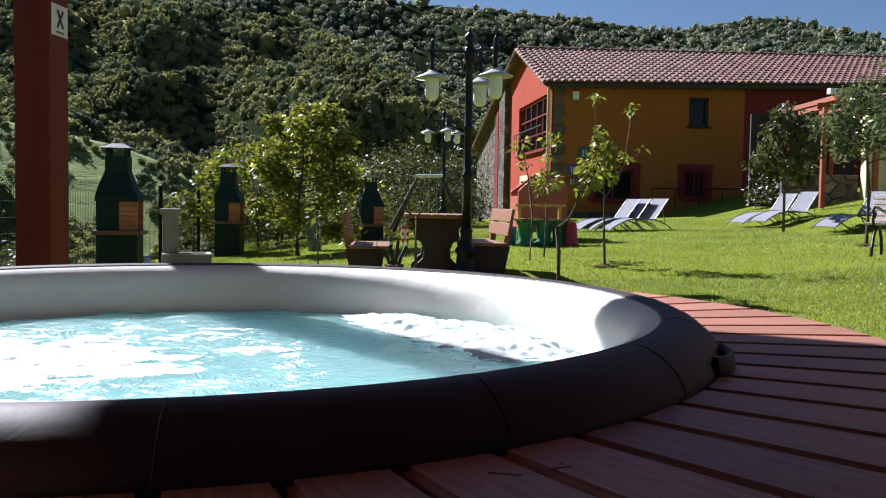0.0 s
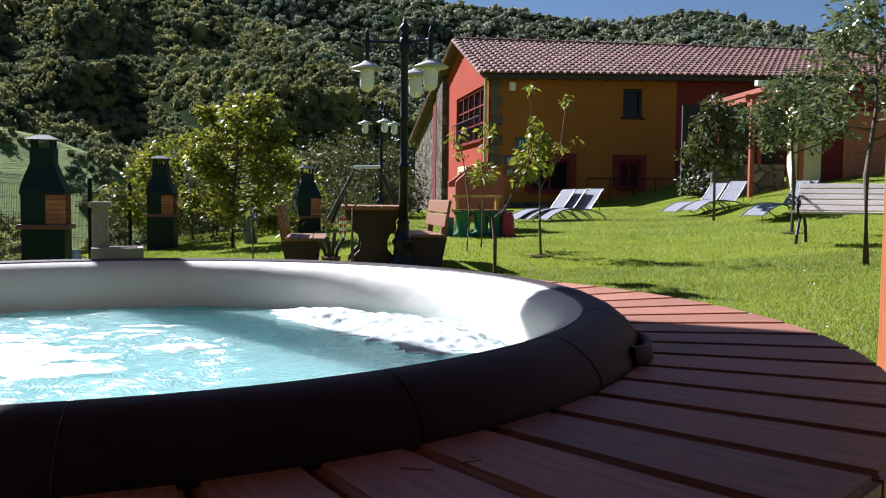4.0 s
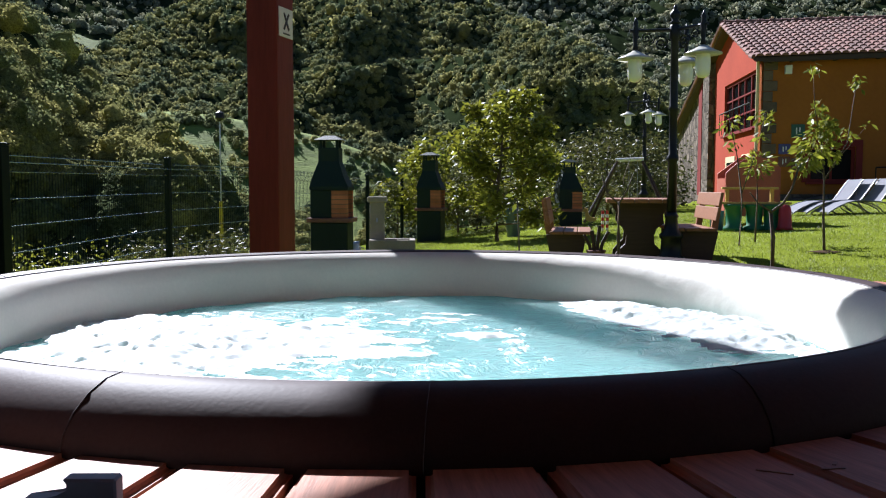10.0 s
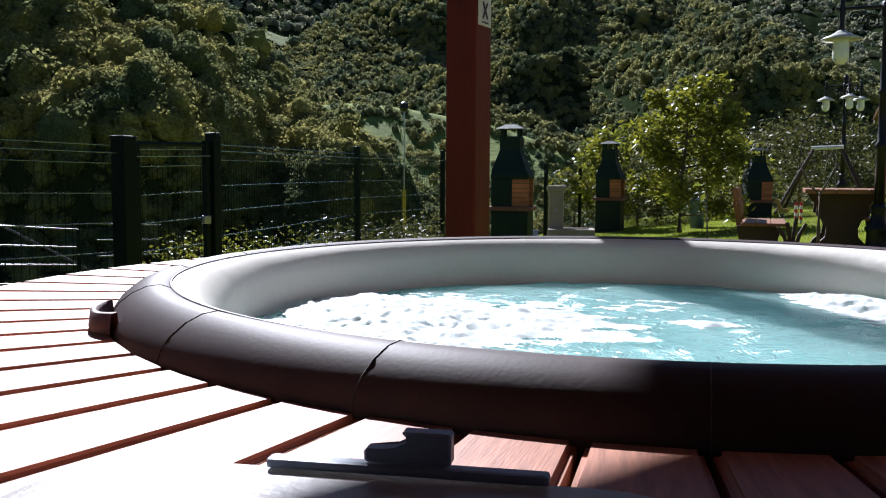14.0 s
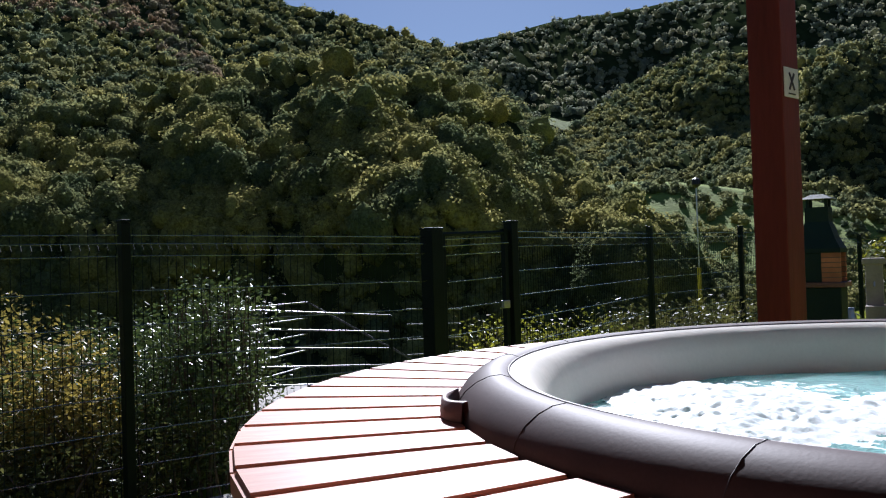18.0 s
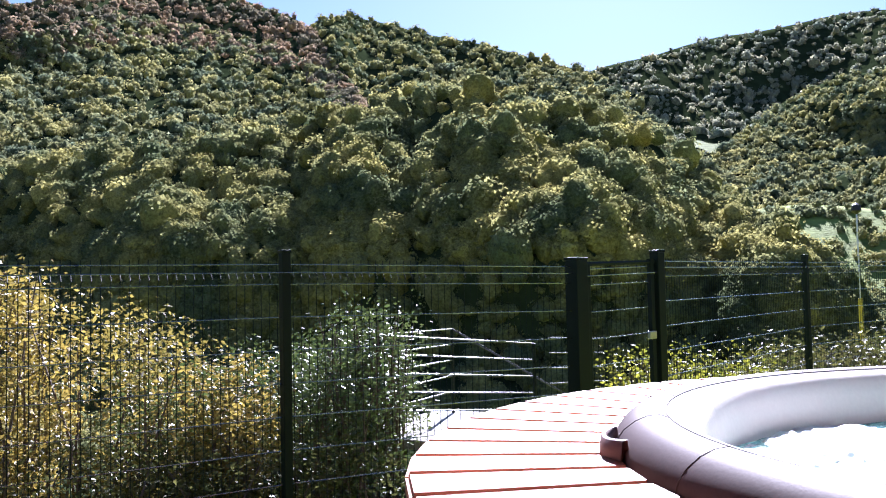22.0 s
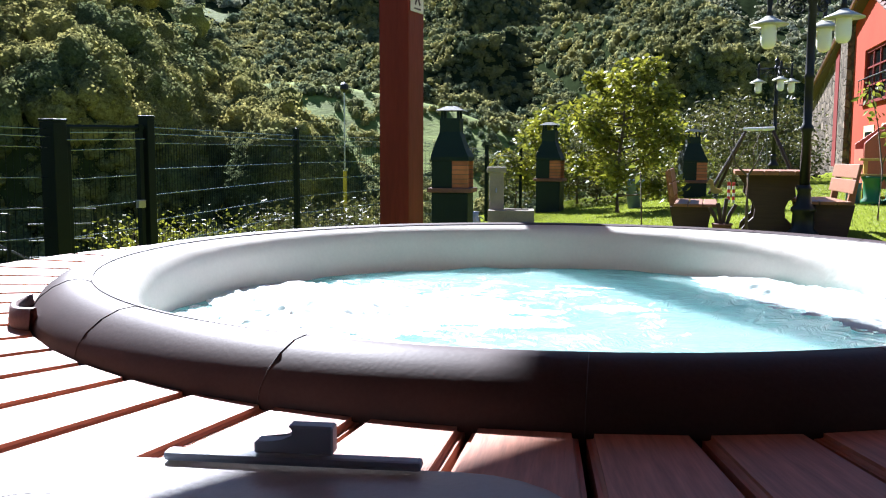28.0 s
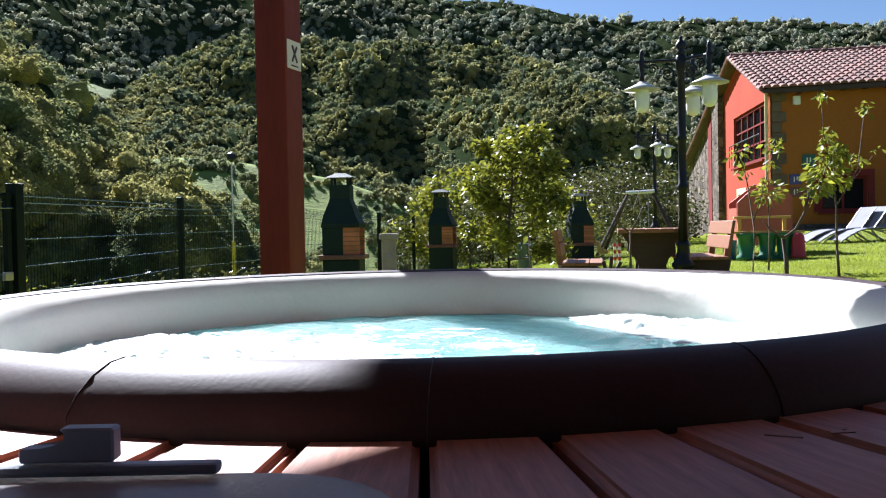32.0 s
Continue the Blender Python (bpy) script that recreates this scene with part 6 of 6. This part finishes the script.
rd_ = np.random.RandomState(91)
dx_, dy_ = rd_.uniform(0.6, 9.0, 900), rd_.uniform(2.6, 14.0, 900)
ok_ = off_deck(dx_, dy_) & (dy_ > 0.8 * dx_) & (fbm(dx_ * 0.9, dy_ * 0.9, 4) > 0.1)
daisy_at = [(x, y, ground_z(x, y) + 0.022) for x, y in zip(dx_[ok_], dy_[ok_])]
tagged(leaf_mesh("daisies", daisy_at, 0.014, M_WHITE, None, 92, slim=0.9), "tiny white daisies scattered in the lawn", "flowers", kind="stuff")
M_EARTH = mat("bare_earth", (0.10, 0.07, 0.045), 1.0, var=0.4, scale=6, fine=60, bump=0.5, spec=0.0)
for az, d in ((-11.3, 10.4), (-8.3, 8.6), (-26.8, 12.6), (1.15, 8.5)):
    p = at5(az, d)
    rr_ = random.Random(int(d * 10))
    ev = [(0, 0, 0.035)] + [(0.16 * rr_.uniform(0.6, 1.3) * math.cos(k * 0.449), 0.16 * rr_.uniform(0.6, 1.3) * math.sin(k * 0.449), 0.012) for k in range(14)]
    mound = raw("earth_patch", ev, [(0, k + 1, (k + 1) % 14 + 1) for k in range(14)], M_EARTH)
    mound.matrix_world = pose(*p)
    tagged(mound, "small patch of bare earth round a sapling", "earth", group="earth patches", kind="structure")

# ---- tub fittings ----
M_STRAP = mat("red_brown_strap", (0.12, 0.055, 0.05), 0.5, var=0.3, scale=20, fine=260, bump=0.2)
seam_prof = [(0.950, -0.055), (0.9595, -0.025), (0.9634, -0.004), (0.9584, 0.0142), (0.9463, 0.0313), (0.9272, 0.0463), (0.906, 0.0558), (0.886, 0.0583), (0.869, 0.0527)]
for k in range(18):
    a = radians(-76.0 + 20 * k)
    part("seam", tube([(r * math.cos(a + 0.015 * (0.99 - r) * 8), r * math.sin(a + 0.015 * (0.99 - r) * 8), z) for r, z in seam_prof], 0.0007, 5), M_SEAM, tub)
for deg, bulge, half, mid_z, hm in ((-22.0, 0.015, 0.020, 0.004, M_RIM), (-133.0, 0.024, 0.024, 0.006, M_STRAP), (99.0, 0.016, 0.020, 0.004, M_RIM)):
    bm = bmesh.new()
    last = None
    for k in range(13):
        q = (k - 6) / 6
        a = radians(deg + 4.2 * q)
        rr = 0.956 + bulge * (1 - abs(q) ** 2.6)
        hh = half + 0.004 * abs(q) ** 2
        ring4 = [bm.verts.new(((rr + o) * math.cos(a), (rr + o) * math.sin(a), mid_z + z * hh)) for o, z in ((0, -1), (0.008, -0.92), (0.011, 0), (0.008, 0.92), (0, 1), (-0.003, 0))]
        if last:
            for i in range(6):
                j = (i + 1) % 6
                bm.faces.new((last[i], last[j], ring4[j], ring4[i]))
        last = ring4
    bmesh.ops.recalc_face_normals(bm, faces=bm.faces)
    part("handle", bm, hm, tub, "stitched brown strap handle", smooth=True)

# ---- foam ----
def foam_mesh():
    """Froth where the jets break the surface: a raised skin over noise-bounded patches."""
    blobs = [(-0.66, 0.06, 0.24, 1.2), (-0.42, -0.14, 0.25, 1.15), (-0.20, 0.14, 0.20, 0.72), (-0.02, 0.36, 0.13, 0.55), (-0.05, -0.1, 0.18, 0.62), (0.13, 0.15, 0.09, 0.55), (0.46, 0.46, 0.22, 1.0), (0.62, 0.33, 0.2, 1.05), (0.36, 0.60, 0.12, 0.75), (0.66, 0.10, 0.2, 0.95), (0.27, 0.68, 0.07, 0.6), (-0.46, -0.44, 0.22, 1.05), (-0.16, -0.56, 0.17, 0.9)]
    step = 0.005
    n = int(1.6 / step)
    height = {}
    for i in range(n):
        for j in range(n):
            x, y = -0.8 + i * step, -0.8 + j * step
            if x * x + y * y > 0.775**2:
                continue
            m = sum(w * math.exp(-((x - a) ** 2 + (y - b) ** 2) / (r * r)) for a, b, r, w in blobs)
            if m < 0.12:
                continue
            # foam left out along the post's shadow, so bare water shows as its shade
            m -= 0.42 * math.exp(-(((x * 0.766 + y * 0.643 - 0.42) / 0.13) ** 4))
            # streaks drawn out across the tub, torn open by small gaps
            rough = noise.noise(Vector((x * 38, y * 50, 3.0)))
            g = m * 0.92 + 0.45 * noise.noise(Vector((x * 5, y * 8, 4.0))) + 0.50 * noise.noise(Vector((x * 13, y * 20, 7.0))) + 0.28 * rough + 0.10 * noise.noise(Vector((x * 90, y * 120, 6.0)))
            if g > 0.58:
                lift = min(1.0, (g - 0.58) * 1.6)
                boil = 0.5 * noise.noise(Vector((x * 16, y * 16, 9.0))) + 0.3 * noise.noise(Vector((x * 38, y * 38, 2.0))) + 0.2 * noise.noise(Vector((x * 80, y * 80, 5.0)))
                h = lift * (0.004 + 0.005 * (0.5 + boil))
                h += 0.020 * max(0.0, m - 0.80) * (0.9 + 0.8 * boil) * lift
                height[i, j] = h - 0.001
    idx = {k: q for q, k in enumerate(height)}
    v = [(-0.8 + i * step, -0.8 + j * step, h) for (i, j), h in height.items()]
    f = [(idx[i, j], idx[i + 1, j], idx[i + 1, j + 1], idx[i, j + 1]) for i, j in height if (i + 1, j) in idx and (i, j + 1) in idx and (i + 1, j + 1) in idx]
    ob = raw("foam", v, f, M_FOAM, smooth=True)
    ob.matrix_world = pose(TC.x, TC.y, WZ + 0.004)
    return tagged(ob, "white bubbling foam on the hot tub water", "foam", kind="stuff")


foam_mesh()

# ---- control box ----
M_BOX = mat("warm_grey_plastic", (0.36, 0.34, 0.33), 0.4, var=0.1, scale=5, fine=160, bump=0.1)
M_CLIP = mat("slate_plastic", (0.25, 0.31, 0.43), 0.45, var=0.1, scale=8, bump=0.05)
ctl = thing("control_box", pose(-0.295, 0.38, 0, 0, 0, 13), "grey plastic spa control box with rounded corners", "control box")
bm = bmesh.new()
oh, ow, cr = 0.15, 0.235, 0.09
ring_ = []
for sx, sy, a0 in ((1, 1, 0), (-1, 1, 90), (-1, -1, 180), (1, -1, 270)):
    for k in range(7):
        a = radians(a0 + 15 * k)
        ring_.append(((ow - cr) * sx + cr * math.cos(a), (oh - cr) * sy + cr * math.sin(a)))
prev = None
for z, s in ((-0.72, 1.0), (0.008, 1.0), (0.020, 0.985), (0.027, 0.955), (0.030, 0.90), (0.030, 0.3)):
    vs = [bm.verts.new((x * s, y * s, z)) for x, y in ring_]
    if prev:
        for i in range(len(vs)):
            j = (i + 1) % len(vs)
            bm.faces.new((prev[i], prev[j], vs[j], vs[i]))
    prev = vs
bm.faces.new(prev)
part("housing", bm, M_BOX, ctl, smooth=True)
part("cover_strip", box((0.19, 0.014, 0.007), (0.016, 0.134, 0.0345), 0.003), M_CLIP, ctl, "slate-blue cover strip")
bm = prism([(-0.04, 0), (0.035, 0), (0.035, 0.027), (-0.008, 0.027), (0.0, 0.018), (-0.012, 0.012), (-0.04, 0.011)], 0.018, m=pose(0.020, 0.136, 0.0395) @ Matrix.Scale(0.78, 4))
bmesh.ops.bevel(bm, geom=list(bm.edges), offset=0.0015, segments=1, affect="EDGES")
part("latch", bm, M_CLIP, ctl, "slate-blue plastic latch")
for x, y, r in ((-0.13, 0.03, 0.035), (-0.13, 0.03, 0.022), (-0.05, 0.02, 0.032), (0.02, 0.02, 0.03)):
    part("raised_line", tube([(x + r * math.cos(0.25 * k), y + r * 0.9 * math.sin(0.25 * k), 0.0296) for k in range(26)], 0.0008, 4), M_BOX, ctl)
